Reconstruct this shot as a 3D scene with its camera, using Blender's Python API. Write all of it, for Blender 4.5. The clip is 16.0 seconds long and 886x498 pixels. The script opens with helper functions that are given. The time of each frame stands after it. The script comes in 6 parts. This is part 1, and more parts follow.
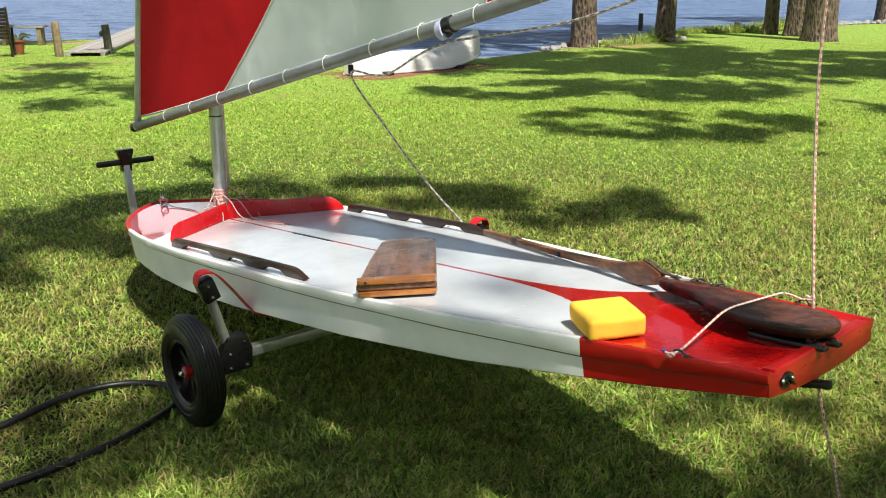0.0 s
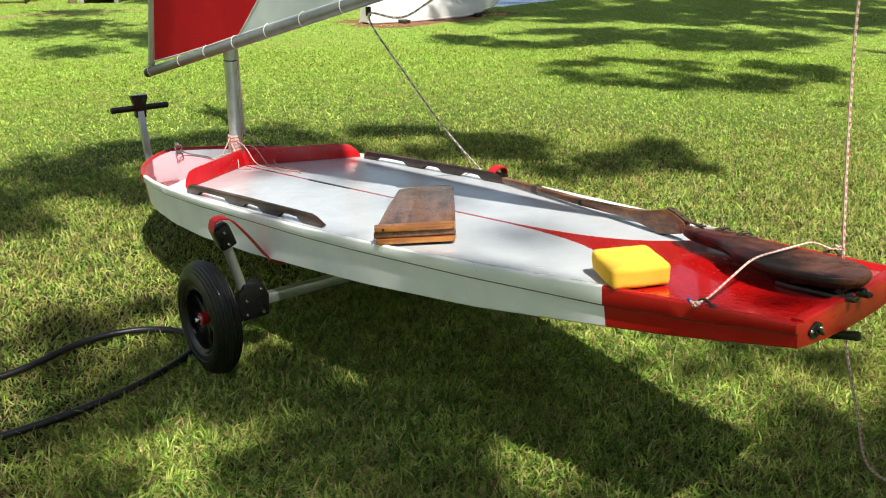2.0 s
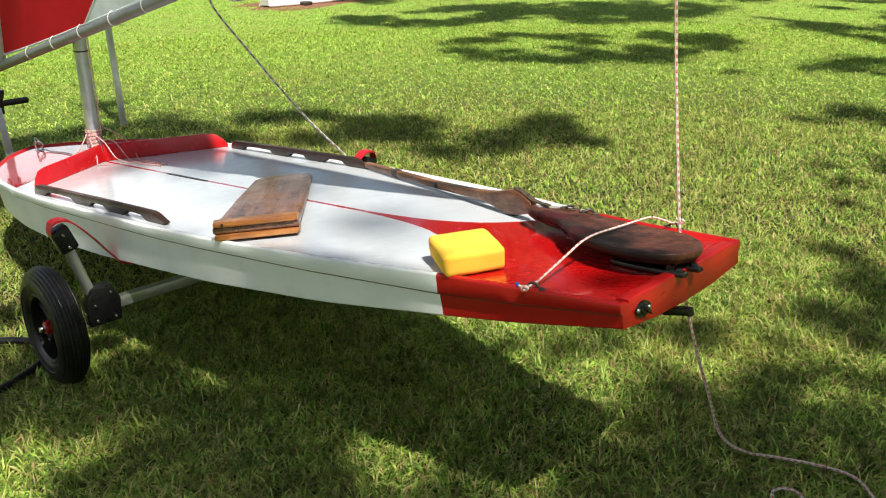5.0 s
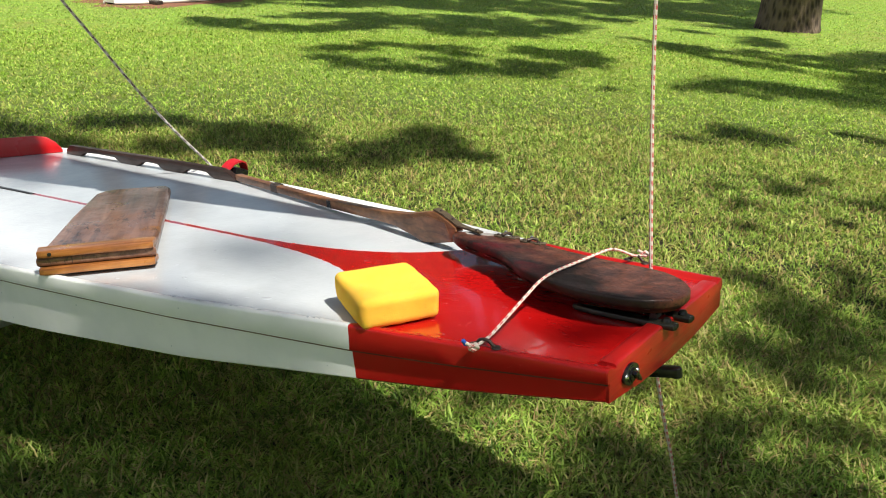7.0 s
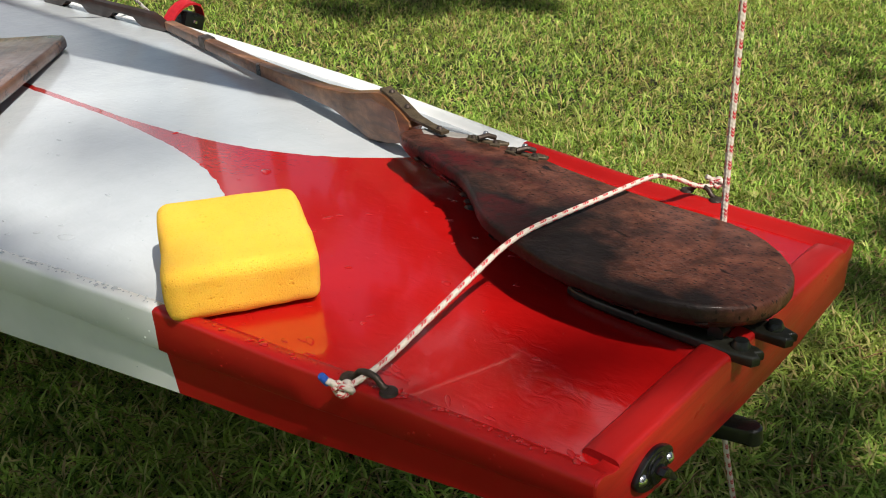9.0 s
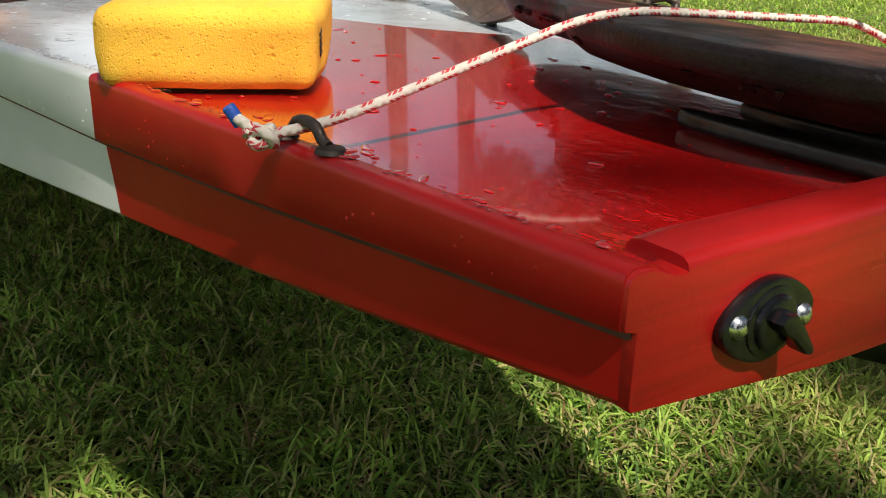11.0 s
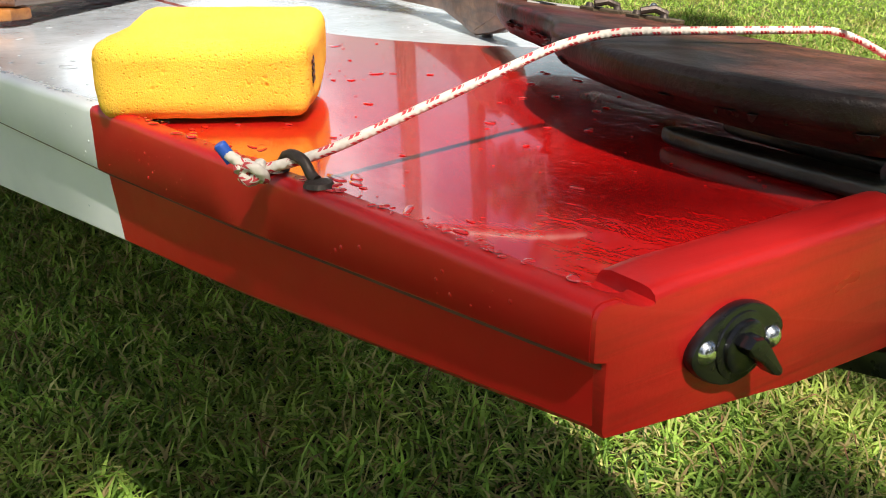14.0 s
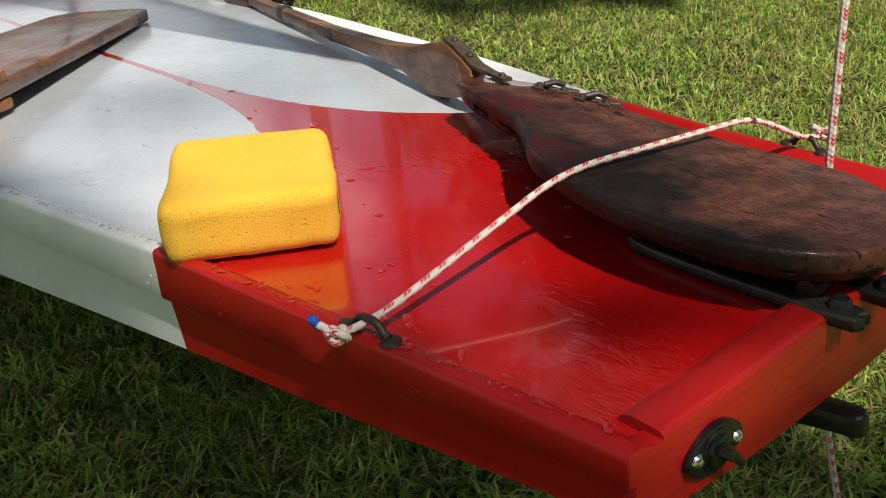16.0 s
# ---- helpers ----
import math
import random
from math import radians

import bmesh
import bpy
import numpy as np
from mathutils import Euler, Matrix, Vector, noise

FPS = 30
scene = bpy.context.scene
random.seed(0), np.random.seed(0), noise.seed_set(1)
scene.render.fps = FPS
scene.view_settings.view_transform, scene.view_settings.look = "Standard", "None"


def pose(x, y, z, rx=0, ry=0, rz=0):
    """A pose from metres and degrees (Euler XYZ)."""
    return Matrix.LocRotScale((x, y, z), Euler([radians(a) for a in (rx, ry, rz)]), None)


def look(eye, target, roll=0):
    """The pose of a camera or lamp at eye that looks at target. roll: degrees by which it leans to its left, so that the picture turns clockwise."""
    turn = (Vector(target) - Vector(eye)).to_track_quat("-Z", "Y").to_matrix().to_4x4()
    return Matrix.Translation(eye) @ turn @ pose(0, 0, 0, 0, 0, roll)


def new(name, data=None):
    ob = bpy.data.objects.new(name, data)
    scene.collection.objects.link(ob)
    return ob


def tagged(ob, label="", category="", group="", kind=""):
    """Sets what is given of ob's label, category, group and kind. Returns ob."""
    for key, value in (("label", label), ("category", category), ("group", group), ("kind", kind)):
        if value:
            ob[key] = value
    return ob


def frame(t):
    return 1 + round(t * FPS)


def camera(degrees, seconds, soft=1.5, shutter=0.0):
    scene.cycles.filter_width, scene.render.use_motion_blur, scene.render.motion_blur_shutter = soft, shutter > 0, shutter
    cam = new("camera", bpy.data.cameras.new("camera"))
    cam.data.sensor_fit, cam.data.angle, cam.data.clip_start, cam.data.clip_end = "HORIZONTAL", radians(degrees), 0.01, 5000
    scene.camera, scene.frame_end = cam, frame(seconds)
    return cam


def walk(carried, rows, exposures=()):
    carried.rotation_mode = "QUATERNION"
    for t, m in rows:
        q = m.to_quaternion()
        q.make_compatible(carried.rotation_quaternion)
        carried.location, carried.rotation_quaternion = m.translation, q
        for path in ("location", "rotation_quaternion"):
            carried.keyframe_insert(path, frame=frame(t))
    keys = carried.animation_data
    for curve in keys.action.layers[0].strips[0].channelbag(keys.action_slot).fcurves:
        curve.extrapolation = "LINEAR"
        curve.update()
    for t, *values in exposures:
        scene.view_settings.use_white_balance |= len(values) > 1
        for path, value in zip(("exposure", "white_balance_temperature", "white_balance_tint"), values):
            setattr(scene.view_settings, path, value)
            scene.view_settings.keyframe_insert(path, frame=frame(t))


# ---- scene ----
cam = camera(53.0, 16.0, soft=1.0)
PATH = [
    (0, (0.024, -0.014, 1.522), (0.005, 1.9, 0.942), -0.1),
    (0.5, (0.011, -0.008, 1.518), (-0.054, 1.901, 0.925), -0.3),
    (1, (0.002, -0.002, 1.513), (-0.09, 1.903, 0.911), -0.6),
    (1.5, (0.009, 0.007, 1.515), (-0.083, 1.906, 0.893), -0.4),
    (2, (0.01, 0.026, 1.493), (-0.041, 1.905, 0.811), 0.0),
    (2.5, (0.083, 0.054, 1.485), (0.039, 1.923, 0.775), 0.2),
    (3, (0.206, 0.065, 1.495), (0.182, 1.937, 0.791), -0.3),
    (3.2, (0.248, 0.073, 1.494), (0.26, 1.944, 0.787), -0.8),
    (5.3, (0.255, 0.147, 1.471), (0.396, 2.002, 0.737), -1.4),
    (5.5, (0.223, 0.178, 1.456), (0.431, 2.021, 0.707), -0.9),
    (6, (0.093, 0.303, 1.426), (0.564, 2.082, 0.643), 0.7),
    (6.5, (0.086, 0.438, 1.38), (0.617, 2.215, 0.633), 1.9),
    (7, (0.177, 0.624, 1.342), (0.605, 2.451, 0.65), 2.4),
    (7.5, (0.233, 0.828, 1.336), (0.785, 2.6, 0.592), 1.8),
    (8, (0.284, 1.011, 1.291), (0.931, 2.7, 0.438), 1.7),
    (8.5, (0.466, 1.168, 1.239), (0.863, 2.867, 0.261), 1.8),
    (9, (0.527, 1.297, 1.162), (0.76, 3.015, 0.165), 2.5),
    (9.5, (0.58, 1.405, 1.042), (0.685, 3.142, 0.055), 2.3),
    (10, (0.612, 1.439, 0.937), (0.571, 3.209, 0.005), 3.1),
    (10.2, (0.62, 1.443, 0.905), (0.553, 3.22, -0.011), 4.3),
    (12.3, (0.727, 1.484, 0.816), (0.378, 3.32, 0.103), 2.2),
    (12.5, (0.725, 1.485, 0.813), (0.364, 3.322, 0.11), 2.2),
    (13, (0.717, 1.483, 0.815), (0.354, 3.32, 0.111), 2.4),
    (13.5, (0.704, 1.479, 0.832), (0.402, 3.297, 0.056), 2.9),
    (14, (0.682, 1.455, 0.863), (0.464, 3.25, 0.008), 3.0),
    (14.5, (0.663, 1.429, 0.891), (0.494, 3.214, 0.006), 3.1),
    (15, (0.635, 1.39, 0.978), (0.504, 3.175, 0.085), 2.0),
    (15.5, (0.618, 1.387, 1.021), (0.518, 3.162, 0.106), 1.0),
    (16, (0.608, 1.372, 1.043), (0.582, 3.121, 0.074), -0.1),
]
EXPOSURES = [(0.0, 0.60), (3.0, 0.62), (5.5, 0.66), (7.5, 0.47), (8.5, 0.34), (9.0, 0.20), (9.5, 0.18), (10.0, 0.14), (12.5, 0.83), (13.5, 0.85), (14.5, 0.77), (15.0, 0.55), (15.5, 0.18), (16.0, 0.02)]
walk(cam, [(t, look(eye, target, roll)) for t, eye, target, roll in PATH], EXPOSURES)

# ---- light ----
SLANT = Vector((0.28, -0.53, 1.0))
SUN = SLANT.normalized()          # towards the sun
world = bpy.data.worlds.new("sky")
scene.world = world
world.use_nodes = True
sky = world.node_tree.nodes.new("ShaderNodeTexSky")
sky.sky_type = "NISHITA"
sky.sun_disc = False
sky.sun_elevation = math.asin(SUN.z)
sky.sun_rotation = math.atan2(SUN.x, SUN.y)
# fair-weather clouds drift over the whole sky
cloud = world.node_tree.nodes.new("ShaderNodeTexNoise")
cloud.inputs["Scale"].default_value, cloud.inputs["Detail"].default_value, cloud.inputs["Roughness"].default_value = 2.6, 6.0, 0.55
cover = world.node_tree.nodes.new("ShaderNodeMapRange")
for k, v in enumerate((0.50, 0.60, 0.0, 0.9)):
    cover.inputs[k + 1].default_value = v
veil = world.node_tree.nodes.new("ShaderNodeMix")
veil.data_type = "RGBA"
veil.inputs[7].default_value = (15.0, 15.4, 16.0, 1)
world.node_tree.links.new(cloud.outputs[0], cover.inputs[0])
world.node_tree.links.new(cover.outputs[0], veil.inputs[0])
world.node_tree.links.new(sky.outputs[0], veil.inputs[6])
world.node_tree.links.new(veil.outputs[2], world.node_tree.nodes["Background"].inputs[0])
world.node_tree.nodes["Background"].inputs[1].default_value = 0.051
sun = new("sun", bpy.data.lights.new("sun", "SUN"))
sun.data.energy, sun.data.angle, sun.data.color = 5.0, radians(0.8), (1.0, 0.94, 0.83)
sun.matrix_world = look(SUN * 60, (0, 0, 0))

# the boat's own frame: x towards the bow, y to port, z up from the deck at the transom
BOAT = pose(0.8913, 1.9095, 0.7015, 0, 5.285, 131.68)
rnd = random.Random(7)


# ---- material helpers ----
def mat(name, rough=0.6, metal=0.0, color=(0.5, 0.5, 0.5)):
    m = bpy.data.materials.new(name)
    m.use_nodes = True
    b = m.node_tree.nodes["Principled BSDF"]
    b.inputs["Roughness"].default_value, b.inputs["Metallic"].default_value = rough, metal
    b.inputs["Base Color"].default_value = (*color, 1)
    return m


def nd(m, kind, **kw):
    n = m.node_tree.nodes.new(kind)
    for k, v in kw.items():
        if k == "op":
            n.operation = v
        elif k == "dtype":
            n.data_type = v
        elif k == "blend":
            n.blend_type = v
    return n


def put(m, sock, v):
    if hasattr(v, "is_output"):
        m.node_tree.links.new(v, sock)
    elif isinstance(v, (tuple, list)) and len(v) == 3 and sock.type == "RGBA":
        sock.default_value = (*v, 1)
    else:
        sock.default_value = v


def calc(m, op, a, b=0.0, c=0.0):
    n = nd(m, "ShaderNodeMath", op=op)
    put(m, n.inputs[0], a), put(m, n.inputs[1], b), put(m, n.inputs[2], c)
    return n.outputs[0]


def coords(m, kind="Object"):
    return nd(m, "ShaderNodeTexCoord").outputs[kind]


def parts_of(m, vec):
    n = nd(m, "ShaderNodeSeparateXYZ")
    put(m, n.inputs[0], vec)
    return n.outputs


def stretch(m, vec, s):
    n = nd(m, "ShaderNodeMapping")
    put(m, n.inputs[0], vec)
    n.inputs["Scale"].default_value = s
    return n.outputs[0]


def noise_(m, vec, scale, detail=4.0, rough=0.55, distort=0.0):
    n = nd(m, "ShaderNodeTexNoise")
    put(m, n.inputs["Vector"], vec)
    n.inputs["Scale"].default_value, n.inputs["Detail"].default_value = scale, detail
    n.inputs["Roughness"].default_value, n.inputs["Distortion"].default_value = rough, distort
    return n.outputs[0]


def cells(m, vec, scale):
    n = nd(m, "ShaderNodeTexVoronoi")
    put(m, n.inputs["Vector"], vec)
    n.inputs["Scale"].default_value = scale
    return n.outputs["Distance"]


def ramp(m, fac, stops):
    n = nd(m, "ShaderNodeValToRGB")
    put(m, n.inputs[0], fac)
    el = n.color_ramp.elements
    while len(el) < len(stops):
        el.new(0.5)
    for e, (p, c) in zip(el, stops):
        e.position, e.color = p, (*(c if isinstance(c, (tuple, list)) else (c, c, c)), 1)
    return n.outputs[0]


def mix(m, fac, a, b, blend="MIX"):
    n = nd(m, "ShaderNodeMix", dtype="RGBA", blend=blend)
    put(m, n.inputs[0], fac), put(m, n.inputs[6], a), put(m, n.inputs[7], b)
    return n.outputs[2]


def finish(m, color=None, rough=None, height=None, strength=0.3, dist=0.002):
    b = m.node_tree.nodes["Principled BSDF"]
    if color is not None:
        put(m, b.inputs["Base Color"], color)
    if rough is not None:
        put(m, b.inputs["Roughness"], rough)
    if height is not None:
        n = nd(m, "ShaderNodeBump")
        n.inputs["Strength"].default_value, n.inputs["Distance"].default_value = strength, dist
        put(m, n.inputs["Height"], height)
        put(m, b.inputs["Normal"], n.outputs[0])
    return m


def span(m, v, lo, hi, a=0.0, b=1.0):
    n = nd(m, "ShaderNodeMapRange")
    put(m, n.inputs[0], v)
    for i, x in enumerate((lo, hi, a, b)):
        n.inputs[i + 1].default_value = x
    return n.outputs[0]


# ---- materials ----
RED, WHITE = (0.46, 0.006, 0.006), (0.56, 0.60, 0.64)


def boat_paint(deck):
    """White enamel with a red stern and bow that, on the wet deck, sweep into a thin red centre line; the sides are
    drier, with light and shade put into their colour.
    """
    m = mat("wet_deck_enamel" if deck else "satin_side_enamel_painted_light", 0.12)
    c = coords(m)
    x, y, z = parts_of(m, c)
    ay = calc(m, "ABSOLUTE", y)
    wob = calc(m, "MULTIPLY", calc(m, "SUBTRACT", noise_(m, c, 40, 2), 0.5), 0.006)
    xs = calc(m, "ADD", x, wob)
    ays = calc(m, "ADD", ay, wob)
    aft = calc(m, "MULTIPLY", calc(m, "EXPONENT", calc(m, "MULTIPLY", calc(m, "SUBTRACT", xs, 0.452), -6.0)), 0.328)
    line = calc(m, "MULTIPLY", calc(m, "LESS_THAN", xs, 2.9), 0.0065)
    nose = calc(m, "GREATER_THAN", calc(m, "ADD", xs, calc(m, "MULTIPLY", ay, 0.78)), 3.10)
    deck_red = calc(m, "MAXIMUM", calc(m, "LESS_THAN", ays, calc(m, "MAXIMUM", aft, line)), nose)
    side_red = calc(m, "MAXIMUM", calc(m, "LESS_THAN", calc(m, "ADD", x, calc(m, "MULTIPLY", wob, 0.3)), 0.468), calc(m, "GREATER_THAN", x, 3.07))
    red = deck_red if deck else side_red
    grime = noise_(m, c, 9, 6, 0.6)
    fine = noise_(m, c, 160, 3)
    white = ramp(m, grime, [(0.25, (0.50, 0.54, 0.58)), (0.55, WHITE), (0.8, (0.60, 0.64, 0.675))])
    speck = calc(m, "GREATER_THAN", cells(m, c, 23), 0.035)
    # side white lifted above the deck's to stand for light bounced off the lawn
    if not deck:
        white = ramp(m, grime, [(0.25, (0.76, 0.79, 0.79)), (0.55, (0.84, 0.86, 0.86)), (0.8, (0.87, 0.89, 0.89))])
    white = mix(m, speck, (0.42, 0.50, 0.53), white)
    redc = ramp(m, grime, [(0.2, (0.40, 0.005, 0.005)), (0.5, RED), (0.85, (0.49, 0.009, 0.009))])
    # side red lowered below the deck's to stand for the shade there
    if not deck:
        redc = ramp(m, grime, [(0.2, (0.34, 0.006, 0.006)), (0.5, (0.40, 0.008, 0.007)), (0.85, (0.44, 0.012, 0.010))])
    chip = calc(m, "GREATER_THAN", noise_(m, c, 85, 2), 0.76)
    redc = mix(m, calc(m, "MULTIPLY", chip, 0.25), redc, (0.35, 0.02, 0.015))
    col = mix(m, red, white, redc)
    b = m.node_tree.nodes["Principled BSDF"]
    b.inputs["Coat Weight"].default_value, b.inputs["Coat Roughness"].default_value = 1.0 if deck else 0.06, 0.03 if deck else 0.12
    b.inputs["Specular IOR Level"].default_value = 0.5 if deck else 0.3
    if deck:                                                # the white is brushed and duller, the red stands under water
        put(m, b.inputs["Coat Roughness"], span(m, red, 0.0, 1.0, 0.15, 0.05))
        put(m, b.inputs["Coat Weight"], span(m, red, 0.0, 1.0, 0.45, 1.0))
    brush = noise_(m, stretch(m, c, (14, 150, 90)), 1.0, 3)
    wet = noise_(m, stretch(m, c, (46, 70, 60)), 1.0, 3, 0.5, 0.8)
    # water stands in ripples in places near the stern
    ripple = calc(m, "ADD", calc(m, "MULTIPLY", span(m, x, 0.08, 0.32, 7.0, 0.0), span(m, noise_(m, c, 6.5, 2), 0.46, 0.58)), 1.7) if deck else 0.3
    h = calc(m, "ADD", calc(m, "ADD", calc(m, "MULTIPLY", brush, 0.6), calc(m, "MULTIPLY", fine, 0.25)), calc(m, "MULTIPLY", wet, ripple))
    rough = span(m, noise_(m, c, 22, 4), 0.3, 0.75, 0.10 if deck else 0.30, 0.24 if deck else 0.46)
    return finish(m, col, rough, h, 0.22, 0.0012)


def wood(name, dark, mid, light, rough=(0.25, 0.5), axis=0, wet=0.4, grain=70):
    m = mat(name)
    c = coords(m)
    s = [grain, grain, grain]
    s[axis] = grain * 0.05
    g = noise_(m, stretch(m, c, s), 1.0, 6, 0.6, 0.6)
    blot = noise_(m, c, 11, 5, 0.6)
    col = ramp(m, g, [(0.28, dark), (0.5, mid), (0.74, light)])
    col = mix(m, span(m, blot, 0.42, 0.62), col, mix(m, 0.55, col, dark))
    r = span(m, blot, 0.35, 0.65, rough[0], rough[1])
    m.node_tree.nodes["Principled BSDF"].inputs["Coat Weight"].default_value = wet
    m.node_tree.nodes["Principled BSDF"].inputs["Coat Roughness"].default_value = 0.12
    return finish(m, col, r, calc(m, "ADD", g, calc(m, "MULTIPLY", noise_(m, c, 240, 3), 0.6)), 0.35, 0.0015)


def plain(name, color, rough=0.5, metal=0.0, vary=0.25, scale=40, bump=0.15, dist=0.001):
    m = mat(name, rough, metal)
    c = coords(m)
    n = noise_(m, c, scale, 5, 0.6)
    k = 1 - vary
    col = ramp(m, n, [(0.25, tuple(v * k for v in color)), (0.6, color), (0.85, tuple(min(1, v * (1 + vary * 0.5)) for v in color))])
    return finish(m, col, span(m, noise_(m, c, scale * 0.4, 4), 0.3, 0.7, max(0.03, rough * 0.75), min(1, rough * 1.3)), noise_(m, c, scale * 4, 3), bump, dist)


def rope_mat(name, ground=(0.70, 0.64, 0.59), fleck=(0.55, 0.03, 0.05), pitch=0.026, share=0.30, dull=0.0):
    """Braided cord: u runs along the rope in metres, v round it."""
    m = mat(name, 0.75)
    uv = nd(m, "ShaderNodeUVMap").outputs[0]
    u, v, _ = parts_of(m, uv)
    col3 = calc(m, "ABSOLUTE", calc(m, "SUBTRACT", calc(m, "FRACT", calc(m, "MULTIPLY", v, 3.0)), 0.5))
    a = calc(m, "FRACT", calc(m, "ADD", calc(m, "DIVIDE", u, pitch), calc(m, "MULTIPLY", col3, 0.4)))
    tick = calc(m, "FRACT", calc(m, "ADD", calc(m, "DIVIDE", u, pitch * 0.22), calc(m, "MULTIPLY", col3, 2.2)))
    f = calc(m, "MULTIPLY", calc(m, "LESS_THAN", a, share * 1.9), calc(m, "MULTIPLY", calc(m, "LESS_THAN", tick, 0.74), calc(m, "LESS_THAN", col3, 0.32)))
    w = calc(m, "SINE", calc(m, "MULTIPLY", calc(m, "ADD", calc(m, "DIVIDE", u, 0.005), calc(m, "MULTIPLY", v, 3.0)), 6.283))
    w2 = calc(m, "SINE", calc(m, "MULTIPLY", calc(m, "SUBTRACT", calc(m, "DIVIDE", u, 0.005), calc(m, "MULTIPLY", v, 3.0)), 6.283))
    h = calc(m, "ADD", w, w2)
    c = mix(m, f, mix(m, noise_(m, coords(m), 60, 4), ground, tuple(k * 0.8 for k in ground)), fleck)
    return finish(m, c, None, h, 0.25, 0.0006)


def painted_wood(name, color):
    """Brushed enamel that lets the grain of the board show through, with small dents and dull spots."""
    m = mat(name, 0.3)
    c = coords(m)
    grain = noise_(m, stretch(m, c, (60, 6, 130)), 1.0, 5, 0.6, 0.7)
    wave = noise_(m, stretch(m, c, (14, 9, 26)), 1.0, 3, 0.5, 0.4)
    dent = calc(m, "GREATER_THAN", noise_(m, c, 120, 2), 0.74)
    col = ramp(m, grain, [(0.25, tuple(k * 0.72 for k in color)), (0.5, color), (0.8, tuple(min(1, k * 1.12) for k in color))])
    col = mix(m, calc(m, "MULTIPLY", dent, 0.3), col, (0.24, 0.012, 0.010))
    h = calc(m, "ADD", calc(m, "ADD", calc(m, "MULTIPLY", grain, 0.35), wave), calc(m, "MULTIPLY", noise_(m, c, 260, 3), 0.12))
    return finish(m, col, span(m, wave, 0.3, 0.7, 0.26, 0.46), h, 0.5, 0.0016)


def wet_plank():
    """Old varnish gone grey-brown under a film of water, with dark soaked spots and a few dry amber patches."""
    m = mat("wet_brown_plank")
    c = coords(m)
    x, y, z = parts_of(m, c)
    g = noise_(m, stretch(m, c, (3, 55, 55)), 1.0, 6, 0.6, 0.6)
    blot, fine = noise_(m, c, 9, 5, 0.62), noise_(m, c, 60, 5, 0.7)
    col = ramp(m, g, [(0.28, (0.060, 0.024, 0.014)), (0.5, (0.165, 0.078, 0.047)), (0.74, (0.26, 0.135, 0.085))])
    dry = calc(m, "MULTIPLY", span(m, blot, 0.58, 0.62), span(m, fine, 0.35, 0.6))
    col = mix(m, dry, col, (0.20, 0.085, 0.022))
    streak = calc(m, "MULTIPLY", span(m, noise_(m, stretch(m, c, (20, 70, 20)), 1.0, 5, 0.7, 1.2), 0.54, 0.60), span(m, noise_(m, c, 4.5, 2), 0.45, 0.55))
    col = mix(m, streak, col, (0.016, 0.008, 0.006))
    spot = calc(m, "LESS_THAN", cells(m, stretch(m, c, (1, 1.3, 1)), 95), 0.16)
    col = mix(m, calc(m, "MULTIPLY", spot, 0.7), col, (0.03, 0.014, 0.009))
    film = calc(m, "SUBTRACT", 1.0, dry)
    b = m.node_tree.nodes["Principled BSDF"]
    put(m, b.inputs["Coat Weight"], calc(m, "MULTIPLY", film, 0.5))
    b.inputs["Coat Roughness"].default_value = 0.14
    h = calc(m, "ADD", calc(m, "MULTIPLY", g, 0.5), calc(m, "ADD", calc(m, "MULTIPLY", fine, 0.5), calc(m, "ADD", streak, spot)))
    return finish(m, col, span(m, blot, 0.35, 0.65, 0.25, 0.6), h, 0.30, 0.0014)


